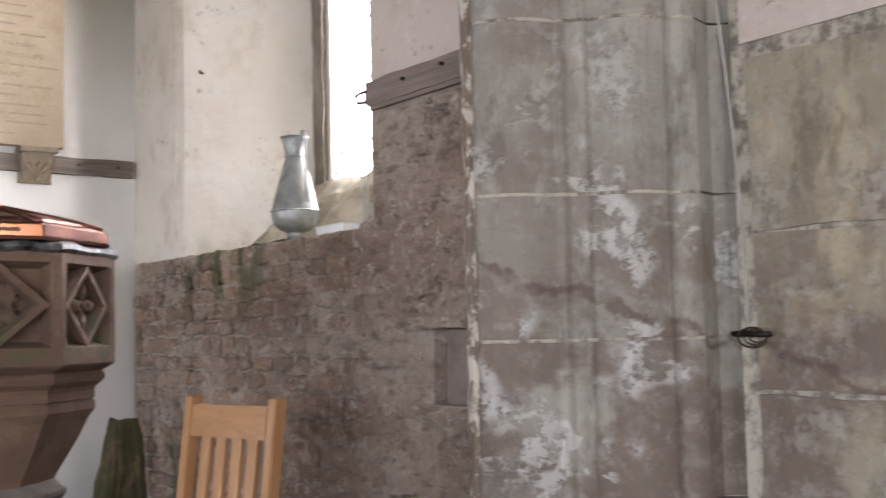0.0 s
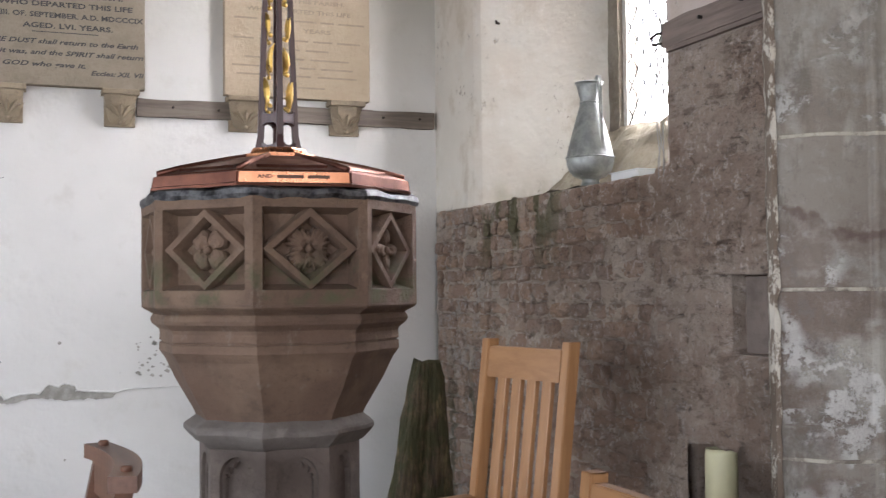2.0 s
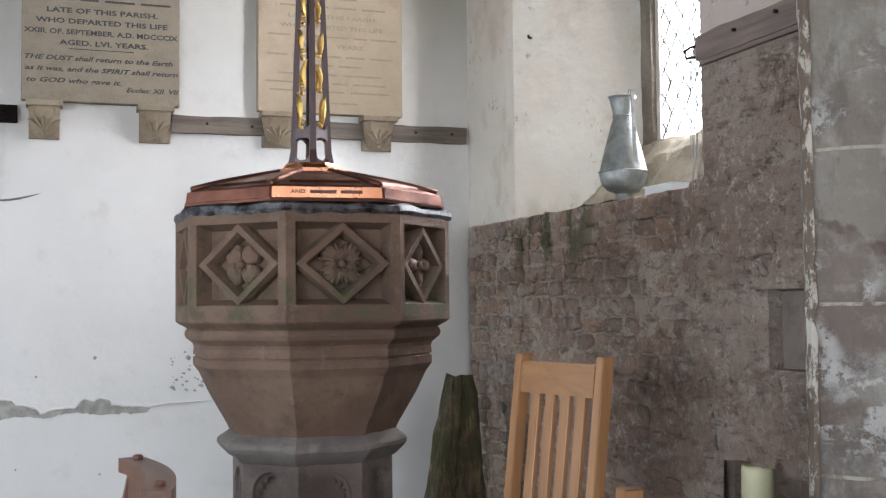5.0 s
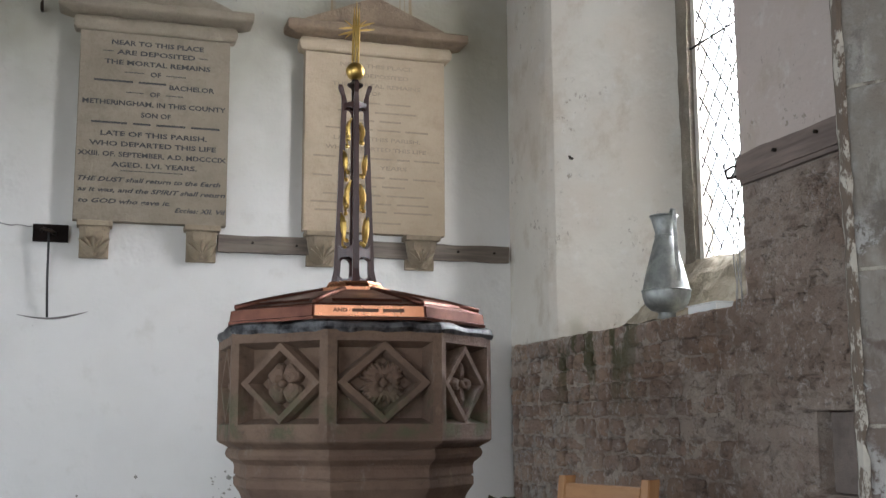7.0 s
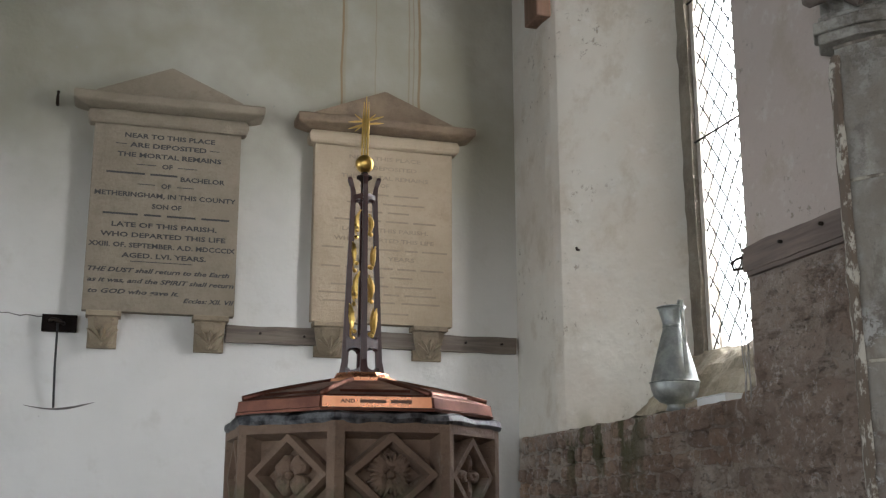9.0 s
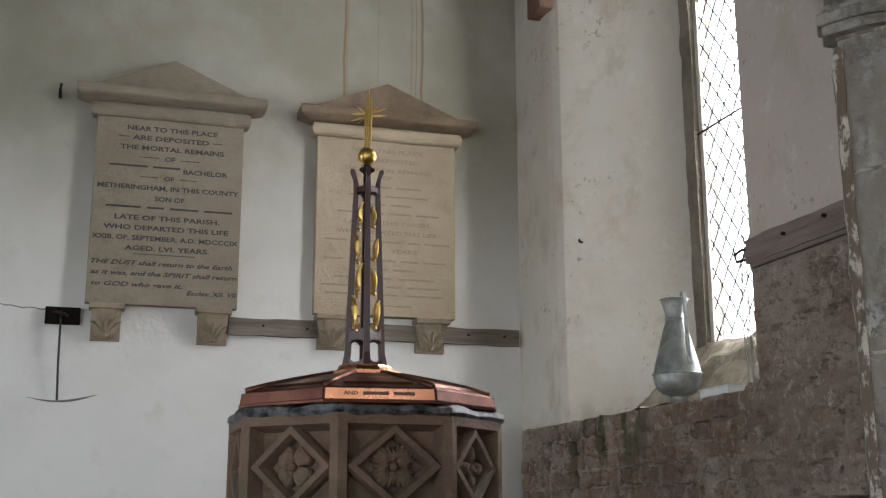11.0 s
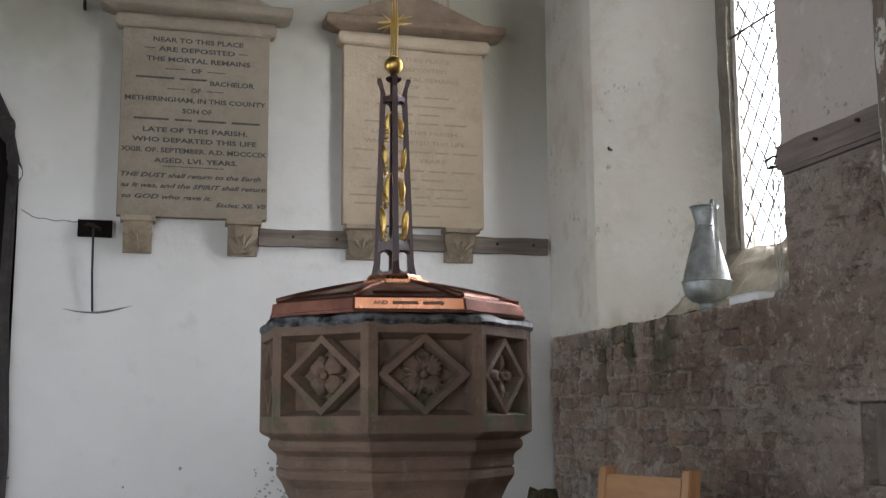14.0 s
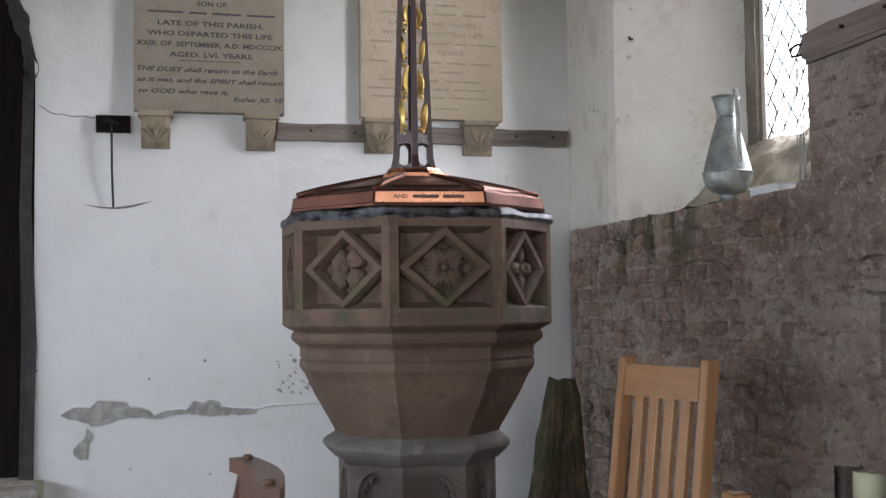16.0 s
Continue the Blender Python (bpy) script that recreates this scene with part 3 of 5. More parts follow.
rings(bm, [[(*polar(37.3 + 0.12 * noise.noise(Vector((k * 0.6, 0, 0))), 3.31), 0.05 * k), (*polar(37.36 + 0.14 * noise.noise(Vector((k * 0.6, 0, 0))), 3.25), 0.05 * k), (*polar(37.6, 3.228 + 0.01 * noise.noise(Vector((k * 0.9, 2, 0)))), 0.05 * k), (*polar(37.85 + 0.22 * noise.noise(Vector((k * 0.7, 5, 0))), 3.234), 0.05 * k), (*polar(38.0, 3.31), 0.05 * k)] for k in range(53)])
part("edge_mortar", bm, FLAKING, pier, "pale crumbling lime mortar")
bm = bmesh.new()
core_plan = [polar(37.5, 3.36), polar(38.2, 3.252), polar(42.2, 3.262), polar(43, 3.268), polar(43.9, 3.268), polar(47.6, 3.29), polar(49.4, 3.43), polar(51.5, 3.44), (3.1, 2.1), (3.1, 2.72), (2.12, 2.72)]
prism(bm, core_plan, 0, 6.4)
part("mortar_core", bm, LIME, pier, "pale lime mortar joints")
# capital: necking ring and bell
WHOLE = ORDER_1 + FILLET + ORDER_2
for z0, z1, grow in ((2.635, 2.665, 0.045), (2.665, 2.7, 0.06), (2.7, 2.72, 0.04), (2.72, 2.8, 0.03), (2.8, 2.9, 0.06), (2.9, 3.0, 0.1), (3.0, 3.12, 0.14)):
    pier_block(WHOLE, z0, z1, "capital_moulding", PIER, grow, 0.4)
for k in range(5):
    x, y = polar(36.9 + k * 1.9, 3.14)
    bm = bmesh.new()
    bmesh.ops.create_icosphere(bm, subdivisions=2, radius=0.055, matrix=Matrix.Translation((x, y, 2.8 - 0.02 * (k % 2))) @ Matrix.Diagonal((1, 1, 1.5, 1)))
    roughen(bm, 0.03, 16, k)
    part("carved_leaf", bm, STEM_STONE, pier, "dark carved foliage")
pier_block(WHOLE, 3.12, 6.4, "arch_springer", PIER, 0.1, 0.4)

# ashlar wall past the pier
wall_a = thing("wall_ashlar", "wall of large pale ashlar blocks with plaster above", "wall", kind="structure")
bm = bmesh.new()
box(bm, AX + 0.012, 3.1, -5.8, 2.12, 0, 6.4)
part("wall_core", bm, LIME, wall_a, "pale lime mortar")
bm = bmesh.new()
box(bm, AX + 0.004, AX + 0.012, -5.8, 2.08, 2.14, 6.4)
bmesh.ops.subdivide_edges(bm, edges=bm.edges[:], cuts=3, use_grid_fill=True)
part("plaster_coat", bm, PLASTER_DAMP, wall_a, "pinkish plaster")
edges_y = [[2.06, 1.55, 0.9, 0.2, -0.6], [2.06, 1.35, 0.7, -0.1, -0.6], [2.06, 1.62, 1.0, 0.3, -0.6], [2.06, 1.4, 0.8, 0.1, -0.6], [2.06, 1.6, 0.9, 0.2, -0.6], [2.06, 1.75, 1.1, 0.4, -0.6]]
zs = [0.0, 0.36, 0.72, 1.13, 1.585, 2.09]
for (z0, z1), ys in zip(zip(zs, zs[1:]), edges_y):
    for ya, yb in zip(ys, ys[1:]):
        bm = bmesh.new()
        box(bm, AX, AX + 0.1, yb + 0.006, ya - 0.006, z0 + 0.006, z1 - 0.006)
        bmesh.ops.subdivide_edges(bm, edges=bm.edges[:], cuts=4, use_grid_fill=True)
        roughen(bm, 0.012, 5, z0)
        part("stone_block", bm, ASHLAR, wall_a)

# plain unseen walls that close the place, their wide window openings added for the daylight lamps
def wall_with_window(name, along, at, a0, a1, w0, w1, z0, z1):
    bm = bmesh.new()
    for p0, p1, q0, q1 in ((a0, w0, 0, 6.4), (w1, a1, 0, 6.4), (w0, w1, 0, z0), (w0, w1, z1, 6.4)):
        if along == "y":
            box(bm, at, at + 0.4, p0, p1, q0, q1)
        else:
            box(bm, p0, p1, at, at + 0.4, q0, q1)
    return tagged(part(name, bm, PLASTER), "unseen plain limewashed wall with a wide window opening", "wall", kind="structure")


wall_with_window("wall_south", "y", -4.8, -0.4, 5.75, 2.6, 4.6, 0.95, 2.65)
wall_with_window("wall_south_middle", "y", -4.8, -2.9, -0.4, -2.65, -0.65, 0.95, 2.65)
wall_with_window("wall_south_east", "y", -4.8, -5.8, -2.9, -5.15, -3.15, 0.95, 2.65)
wall_with_window("wall_east", "x", -5.8, -4.4, 3.2, -0.95, 1.55, 1.6, 5.0)
bm = bmesh.new()
prism(bm, [(9.0, -3.0), (9.1, -3.0), (9.1, 32.0), (9.0, 32.0)], -2.0, 26.0)
GLOW = bpy.data.materials.new("bright_overcast_sky")
GLOW.use_nodes = True
GLOW.node_tree.nodes["Principled BSDF"].inputs["Emission Color"].default_value = (0.93, 0.97, 1.0, 1)
GLOW.node_tree.nodes["Principled BSDF"].inputs["Emission Strength"].default_value = 4.5
tagged(part("backdrop", bm, GLOW), "bright white overcast sky outside the window", "sky", kind="structure")

# ---- timber bands let into the walls ----
def old_beam(name, label, x0, x1, y0, y1, z0, z1, material, holes):
    t = thing(name, label, "beam")
    bm = bmesh.new()
    box(bm, x0, x1, y0, y1, z0, z1)
    bmesh.ops.subdivide_edges(bm, edges=[e for e in bm.edges if e.calc_length() > 0.2], cuts=24)
    roughen(bm, 0.005, 9)
    part("timber", bm, material, t)
    for hx, hy, hz, ax in holes:
        tube("peg", [(hx, hy, hz), (hx + ax[0] * 0.012, hy + ax[1] * 0.012, hz)], 0.006, IRON, t, "dark iron nail head")
    return t


old_beam("wall_beam", "weathered grey timber beam set in the white wall between corbels", 0.56, 2.012, WY - 0.03, WY, 2.105, 2.185, TIMBER,
         [(0.72, WY - 0.032, 2.15, (0, -1)), (0.93, WY - 0.032, 2.145, (0, -1)), (1.74, WY - 0.032, 2.15, (0, -1)), (1.93, WY - 0.032, 2.15, (0, -1)), (1.28, WY - 0.032, 2.15, (0, -1))])
old_beam("wall_beam", "weathered timber beam along the top of the rubble wall", WX - 0.024, WX, 2.6, JN - 0.01, 2.083, 2.168, TIMBER_Y,
         [(WX - 0.025, 2.93, 2.135, (-1, 0)), (WX - 0.025, 2.72, 2.14, (-1, 0))])
# added strip puts the shaded gap line under the beam into geometry
bm = bmesh.new()
box(bm, WX - 0.02, WX, 2.6, JN - 0.02, 2.069, 2.083)
tagged(part("wall_beam", bm, TIMBER_Y), "thin strip added for the shaded gap line below the beam", "beam")
bracket = thing("iron_bracket", "short dark wall block with an iron hook and hanging rod", "bracket")
boxes("block", DARK_WOOD, (-0.255, -0.104, WY - 0.03, WY, 2.12, 2.197), bevel=0.003, parent=bracket)
tube("hook", [(-0.22, WY - 0.03, 2.165), (-0.21, WY - 0.05, 2.172), (-0.185, WY - 0.055, 2.165), (-0.165, WY - 0.05, 2.155), (-0.16, WY - 0.03, 2.155)], 0.009, IRON, bracket, "rusty iron hook")
tube("rod", [(-0.186, WY - 0.045, 2.155), (-0.184, WY - 0.04, 1.95), (-0.178, WY - 0.02, 1.78)], 0.0055, WIRE, bracket, "thin black iron rod")
tube("wall_scratch", [(-0.305 + 0.03 * k, WY - 0.001, 1.795 - 0.024 * math.sin(math.pi * (k + 0.5) / 10) + 0.0012 * k) for k in range(11)], 0.0035, RUST_MARK, bracket, "rusty swing mark", taper=[0.2, 0.5, 0.8, 1.0, 1.1, 1.4, 1.5, 1.4, 1.2, 0.7, 0.2])
hook = tube("wall_hook", [(-0.264, WY, 3.2), (-0.264, WY - 0.04, 3.195), (-0.264, WY - 0.05, 3.22), (-0.262, WY - 0.045, 3.25)], 0.008, IRON)
tagged(hook, "small rusty iron hook in the white wall", "hook")
hook = tube("wall_hook", [(2.125, 4.715, 2.525), (2.1, 4.69, 2.52), (2.095, 4.685, 2.53)], 0.006, IRON)
tagged(hook, "tiny dark iron hook in the window splay", "hook")
bm = bmesh.new()
box(bm, 1.965, 2.045, 4.79, 4.96, 3.735, 6.4, bevel=0.008)
tagged(part("roof_post", bm, BROWN_WOOD), "brown timber roof post ending on the wall corner", "post")

# bare patches where the plaster has fallen
def scar(outline, seed, label, wear=0.003):
    bm = bmesh.new()
    pts = []
    for (xa, za), (xb, zb) in zip(outline, outline[1:] + outline[:1]):
        for k in range(12):
            u = k / 12
            x, z = xa + (xb - xa) * u, za + (zb - za) * u
            v = noise.noise_vector(Vector((x * 30, z * 30, seed))) * wear + noise.noise_vector(Vector((x * 110, z * 110, seed + 4))) * wear * 0.6
            pts.append((x + v.x, z + v.y * 0.8))
    a = [bm.verts.new((x, WY - 0.0045, z)) for x, z in pts]
    b = [bm.verts.new((x, WY + 0.01, z)) for x, z in pts]
    n = len(pts)
    f = bm.faces.new(a)
    for k in range(n):
        bm.faces.new((a[k], b[k], b[(k + 1) % n], a[(k + 1) % n]))
    bmesh.ops.triangulate(bm, faces=[f])
    return tagged(part("plaster_scar", bm, SCAR), label, "bare patch", kind="structure")


SCAR_TOP = [(-0.404, 0.846), (-0.353, 0.882), (-0.272, 0.877), (-0.247, 0.910), (-0.120, 0.897), (-0.099, 0.877), (-0.028, 0.865), (0.002, 0.834), (0.063, 0.856), (0.145, 0.856), (0.185, 0.895), (0.226, 0.884), (0.251, 0.897), (0.297, 0.883), (0.302, 0.862), (0.388, 0.852), (0.470, 0.848)]
SCAR_FOOT = [(0.455, 0.823), (0.246, 0.823), (0.114, 0.836), (0.013, 0.816), (-0.099, 0.831), (-0.170, 0.812), (-0.262, 0.794), (-0.313, 0.820)]
scar(SCAR_TOP + SCAR_FOOT, 1.0, "long ragged strip of bare render in white wall", 0.009)


def lifted_edge(points, radius, label):
    pts = []
    for (xa, za), (xb, zb) in zip(points, points[1:]):
        for k in range(8):
            x, z = xa + (xb - xa) * k / 8, za + (zb - za) * k / 8
            v = noise.noise_vector(Vector((x * 34, z * 34, 2.0)))
            pts.append((x + 0.004 * v.x, WY - 0.003, z + 0.006 * v.y + 0.004))
    taper = [0.7 + 0.6 * abs(noise.noise(Vector((p[0] * 40, 0, 5)))) for p in pts]
    tagged(tube("plaster_edge", pts, radius, PLASTER, taper=taper), label, "plaster edge", kind="structure")


lifted_edge(SCAR_TOP, 0.006, "lifted edge of plaster over the bare strip")
lifted_edge([(0.46, 0.843), (0.52, 0.856), (0.6, 0.858), (0.68, 0.862), (0.78, 0.866)], 0.005, "raised crack in the white plaster")
scar([(-0.287, 0.784), (-0.262, 0.763), (-0.262, 0.738), (-0.282, 0.713), (-0.280, 0.652), (-0.323, 0.648), (-0.348, 0.674), (-0.343, 0.699), (-0.302, 0.739)], 2.0, "small ragged bare patch in white wall", 0.007)
for k in range(34):
    x, z = 0.56 + 0.17 * random.random(), 0.9 + 0.2 * random.random()
    r = 0.003 + 0.011 * random.random() ** 2
    scar([(x - r, z), (x, z + r * 0.8), (x + r, z), (x + r * 0.3, z - r * 0.7)], k + 3.0, "small chips of missing plaster")
for x, z in ((0.228, 1.078), (-0.5, 1.05), (-0.02, 1.0), (0.25, 0.56), (-0.1, 0.6), (0.62, 3.35), (-0.2, 3.5), (0.75, 3.3)):
    r = 0.009 if z > 1.06 and z < 1.1 else 0.006
    scar([(x - r, z), (x, z + r), (x + r, z), (x, z - r * 1.3)], x * 9 + z, "small hole in the plaster")

# ---- wall tablets ----
def text_mesh(s, width, height, shear=0.0, material=None):
    """A line of raised letters, width x height metres, centred on its base line, in the x-z plane."""
    cu = bpy.data.curves.new("line", "FONT")
    cu.body, cu.size, cu.extrude, cu.align_x, cu.shear, cu.resolution_u, cu.offset = s, 1.0, 0.02, "CENTER", shear, 2, 0.028
    ob = new("line", cu)
    me = bpy.data.meshes.new_from_object(ob.evaluated_get(bpy.context.evaluated_depsgraph_get()))
    bpy.data.objects.remove(ob)
    bpy.data.curves.remove(cu)
    xs = [v.co.x for v in me.vertices]
    w = max(xs) - min(xs)
    mid = (max(xs) + min(xs)) / 2
    for v in me.vertices:
        v.co = ((v.co.x - mid) / w * width, -v.co.z * 0.03 - 0.0005, v.co.y * height / 0.72)
    me.materials.clear()
    me.materials.append(material)
    return me


def write(parent, s, xa, xb, z, height, material, shear=0.0):
    ob = new("inscription_line", text_mesh(s, xb - xa, height, shear, material))
    ob.location = ((xa + xb) / 2, WY - 0.05, z - height / 2)
    ob.parent = parent
    tagged(ob, kind="stuff")


def bars(parent, xa, xb, z, height, material, words, y=WY - 0.05):
    total = sum(words) + len(words) - 1
    unit = (xb - xa) / total
    x = xa
    for w in words:
        bm = bmesh.new()
        box(bm, x, x + unit * w, y - 0.0012, y, z - height / 2, z + height / 2)
        x += unit * (w + 1)
        part("inscription_word", bm, material, parent)


def corbel(parent, x0, x1):
    xm, h = (x0 + x1) / 2, (x1 - x0) / 2
    bm = bmesh.new()
    box(bm, x0 - 0.008, x1 + 0.008, WY - 0.095, WY, 2.19, 2.215, bevel=0.003)
    box(bm, xm - h * 0.93, xm + h * 0.93, WY - 0.022, WY + 0.002, 2.052, 2.19, bevel=0.003)
    bell = ((0.3, 0.026, 2.058), (0.5, 0.034, 2.064), (0.66, 0.045, 2.08), (0.78, 0.058, 2.105), (0.88, 0.07, 2.14), (0.96, 0.082, 2.18), (0.97, 0.083, 2.191))
    rings(bm, [[(xm - h * w, WY - 0.015, z), (xm - h * w, WY - d * 0.7, z), (xm - h * w * 0.6, WY - d * 0.96, z), (xm, WY - d, z),
                (xm + h * w * 0.6, WY - d * 0.96, z), (xm + h * w, WY - d * 0.7, z), (xm + h * w, WY - 0.015, z)] for w, d, z in bell])
    c = part("corbel", bm, CORBEL_STONE, parent, "buff stone corbel")
    # a tulip of pointed leaves fanning from the foot of the bell
    for k in range(5):
        a = (k - 2) * 0.4
        bm = bmesh.new()
        loops = []
        for i in range(8):
            u = i / 7
            bend = a * (1 + 0.5 * u * u)
            lx, lz = 0.078 * u * math.sin(bend) * 0.95, 2.074 + 0.075 * u * math.cos(a * 0.8)
            d = 0.041 + 0.39 * (lz - 2.074) - 0.012 * abs(a) * u
            w = 0.0165 * math.sin(math.pi * min(0.12 + 0.88 * u, 1.0)) ** 0.75 + 0.0008
            dx, dz = math.cos(bend) * w, -math.sin(bend) * w
            loops.append([(xm + lx - dx, WY - d, lz - dz), (xm + lx, WY - d - 0.02, lz), (xm + lx + dx, WY - d, lz + dz), (xm + lx, WY - d + 0.006, lz)])
        rings(bm, loops)
        part("leaf", bm, CORBEL_STONE, c)
    bm = bmesh.new()
    bmesh.ops.create_icosphere(bm, subdivisions=2, radius=0.014, matrix=Matrix.Translation((xm, WY - 0.045, 2.072)))
    part("bud", bm, CORBEL_STONE, c)


def tablet(label, x0, x1, material, corbels):
    t = thing("wall_tablet", label, "memorial tablet", group="tablets on the white wall")
    bm = bmesh.new()
    box(bm, x0, x1, WY - 0.05, WY, 2.22, 3.125, bevel=0.003)
    part("slab", bm, material, t)
    for nm, prof, stone, note in (
        ("bed_mould", [(0.0, 3.112, 0.0), (0.02, 3.114, 0.018), (0.028, 3.124, 0.026), (0.032, 3.14, 0.03), (0.031, 3.158, 0.029), (0.026, 3.172, 0.024), (0.018, 3.18, 0.018), (0.0, 3.181, 0.0)], material, "rounded stone moulding"),
        ("cornice", [(0.0, 3.1815, 0.0), (0.03, 3.182, 0.028), (0.062, 3.188, 0.055), (0.09, 3.196, 0.08), (0.099, 3.202, 0.088), (0.1, 3.207, 0.09), (0.1, 3.236, 0.09), (0.094, 3.243, 0.085), (0.0, 3.246, 0.0)], PEDIMENT_STONE if material is TABLET_PALE else material, "projecting stone cornice"),
    ):
        bm = bmesh.new()
        rows = []
        for e, z, d in prof:
            front = [(x0 - e + (x1 - x0 + 2 * e) * k / 24, WY - 0.05 - d, z) for k in range(25)]
            rows.append([(x0 - e, WY, z)] + front + [(x1 + e, WY, z)])
        rings(bm, rows)
        roughen(bm, 0.003, 12)
        part(nm, bm, stone, t, note)
    bm = bmesh.new()
    xm = (x0 + x1) / 2
    shape = [(x0 - 0.005, 3.244), (x1 + 0.005, 3.244), (x1 + 0.005, 3.278), (xm, 3.425), (x0 - 0.005, 3.278)]
    rings(bm, [[(x, WY, z) for x, z in shape], [(x, WY - 0.055, z) for x, z in shape]])
    bmesh.ops.bevel(bm, geom=bm.edges[:], offset=0.004, segments=2, affect="EDGES")
    part("pediment", bm, PEDIMENT_STONE if material is TABLET_PALE else material, t, "low triangular pediment")
    for a, b in corbels:
        corbel(t, a, b)
    return t


tab = tablet("grey stone memorial tablet with black lettering and pediment", -0.09, 0.593, TABLET, ((-0.062, 0.077), (0.411, 0.558)))
H1 = 0.0225
for s, xa, xb, z in (("NEAR TO THIS PLACE", 0.049, 0.468, 3.067), ("ARE DEPOSITED", 0.074, 0.43, 3.021), ("THE MORTAL REMAINS", 0.02, 0.502, 2.972), ("OF", 0.227, 0.276, 2.923),
                     ("BACHELOR", 0.315, 0.523, 2.868), ("OF", 0.228, 0.274, 2.827), ("METHERINGHAM, IN THIS COUNTY", -0.07, 0.579, 2.778), ("SON OF", 0.191, 0.327, 2.726),
                     ("LATE OF THIS PARISH.", 0.015, 0.495, 2.631), ("WHO DEPARTED THIS LIFE", -0.032, 0.538, 2.583), ("XXIII. OF. SEPTEMBER. A.D. MDCCCIX", -0.081, 0.585, 2.534), ("AGED. LVI. YEARS.", 0.068, 0.452, 2.486)):
    write(tab, s, xa, xb, z, H1, LETTER)
for s, xa, xb, z in (("THE DUST shall return to the Earth", -0.076, 0.563, 2.415), ("as it was, and the SPIRIT shall return", -0.075, 0.586, 2.366), ("to GOD who gave it.", -0.069, 0.334, 2.314), ("Eccles: XII. VII", 0.357, 0.589, 2.285)):
    write(tab, s, xa, xb, z, 0.021, LETTER, 0.3)
bars(tab, -0.024, 0.3, 2.88, 0.009, LETTER, (7, 5))
bars(tab, -0.028, 0.552, 2.681, 0.009, LETTER, (6, 3, 5, 5))
for xa, xb, z in ((0.108, 0.389, 2.457), (0.01, 0.06, 3.022), (0.445, 0.49, 3.02), (0.11, 0.2, 2.925), (0.3, 0.39, 2.921), (0.12, 0.2, 2.829), (0.3, 0.38, 2.826)):
    bars(tab, xa, xb, z, 0.0035, LETTER, (1,))

tab = tablet("buff stone memorial tablet with worn illegible lettering and stained pediment", 0.956, 1.667, TABLET_PALE, ((0.974, 1.128), (1.464, 1.623)))
for words, xa, xb, z in (("NEAR THIS PLACE", 1.13, 1.5, 3.062), ("ARE DEPOSITED", 1.15, 1.48, 3.012), ("THE MORTAL REMAINS", 1.09, 1.54, 2.962), ("OF", 1.29, 1.335, 2.922),
                         ("LATE OF THIS PARISH.", 1.1, 1.54, 2.69), ("WHO DEPARTED THIS LIFE", 1.06, 1.57, 2.64), ("AGED", 1.12, 1.22, 2.548), ("YEARS", 1.33, 1.47, 2.548)):
    write(tab, words, xa, xb, z, 0.02, LETTER_PALE)
for xa, xb, z, words in ((1.15, 1.49, 2.872, (7, 5)), (1.12, 1.52, 2.826, (6, 8)), (1.22, 1.44, 2.782, (3, 4)), (1.06, 1.58, 2.737, (6, 3, 5, 5)), (1.0, 1.64, 2.592, (5, 2, 9, 3, 6)),
                         (1.0, 1.62, 2.497, (4, 3, 6, 4, 5)), (1.2, 1.46, 2.452, (4, 4)), (1.05, 1.56, 2.408, (5, 3, 6)), (0.99, 1.58, 2.366, (6, 4, 3, 6)), (1.01, 1.6, 2.326, (7, 3, 6)), (1.3, 1.44, 2.272, (4,))):
    bars(tab, xa, xb, z, 0.009, LETTER_PALE, words)

# ---- font ----
FX, FY, FR = 0.807, 3.507, 0.436
FACE_CAMERA = math.atan2(-FY, -FX)
FONT_TURN = FACE_CAMERA + radians(-9.3)
font = thing("font", "octagonal brown sandstone baptismal font with carved lozenge panels", "font", (FX, FY, 0), FONT_TURN)
C8 = math.cos(math.pi / 8)


def octo(name, levels, material, label="", parent=None, sub=0, amount=0.0):
    bm = bmesh.new()
    lathe(bm, levels, 8)
    if sub:
        bmesh.ops.subdivide_edges(bm, edges=bm.edges[:], cuts=sub, use_grid_fill=True)
        roughen(bm, amount, 14)
    return part(name, bm, material, parent or font, label)


octo("plinth", [(0.42, 0.0), (0.42, 0.16), (0.4, 0.18), (0.34, 0.18), (0.34, 0.28), (0.3, 0.31), (0.25, 0.34)], STEM_STONE, "grey stone plinth")
octo("stem", [(0.222, 0.3), (0.222, 0.87)], STEM_STONE, "grey panelled stem")
octo("neck_ring", [(0.24, 0.826), (0.262, 0.838), (0.292, 0.866), (0.3, 0.876), (0.3, 0.888), (0.294, 0.896), (0.268, 0.916), (0.25, 0.925)], NECK_STONE, "grey moulded neck ring", sub=3, amount=0.006)
octo("bowl", [(0.258, 0.905), (0.272, 0.935), (0.33, 1.033), (0.36, 1.095), (0.373, 1.112), (0.379, 1.121), (0.379, 1.1445), (0.3725, 1.1465), (0.3725, 1.1505), (0.379, 1.1525), (0.377, 1.176), (0.381, 1.187), (0.391, 1.195), (0.403, 1.204), (0.408, 1.216), (0.404, 1.228), (0.398, 1.233), (0.408, 1.239), (0.428, 1.249), (0.436, 1.256), (0.436, 1.2615), (0.38, 1.262), (0.38, 1.53)], SANDSTONE, "tapering moulded sandstone bowl")
octo("lead_rim", [(0.36, 1.562), (0.437, 1.564), (0.442, 1.575), (0.438, 1.589), (0.426, 1.596), (0.3, 1.596)], LEADWORK, "dark dented lead rim", sub=9, amount=0.008)

AP = FR * C8
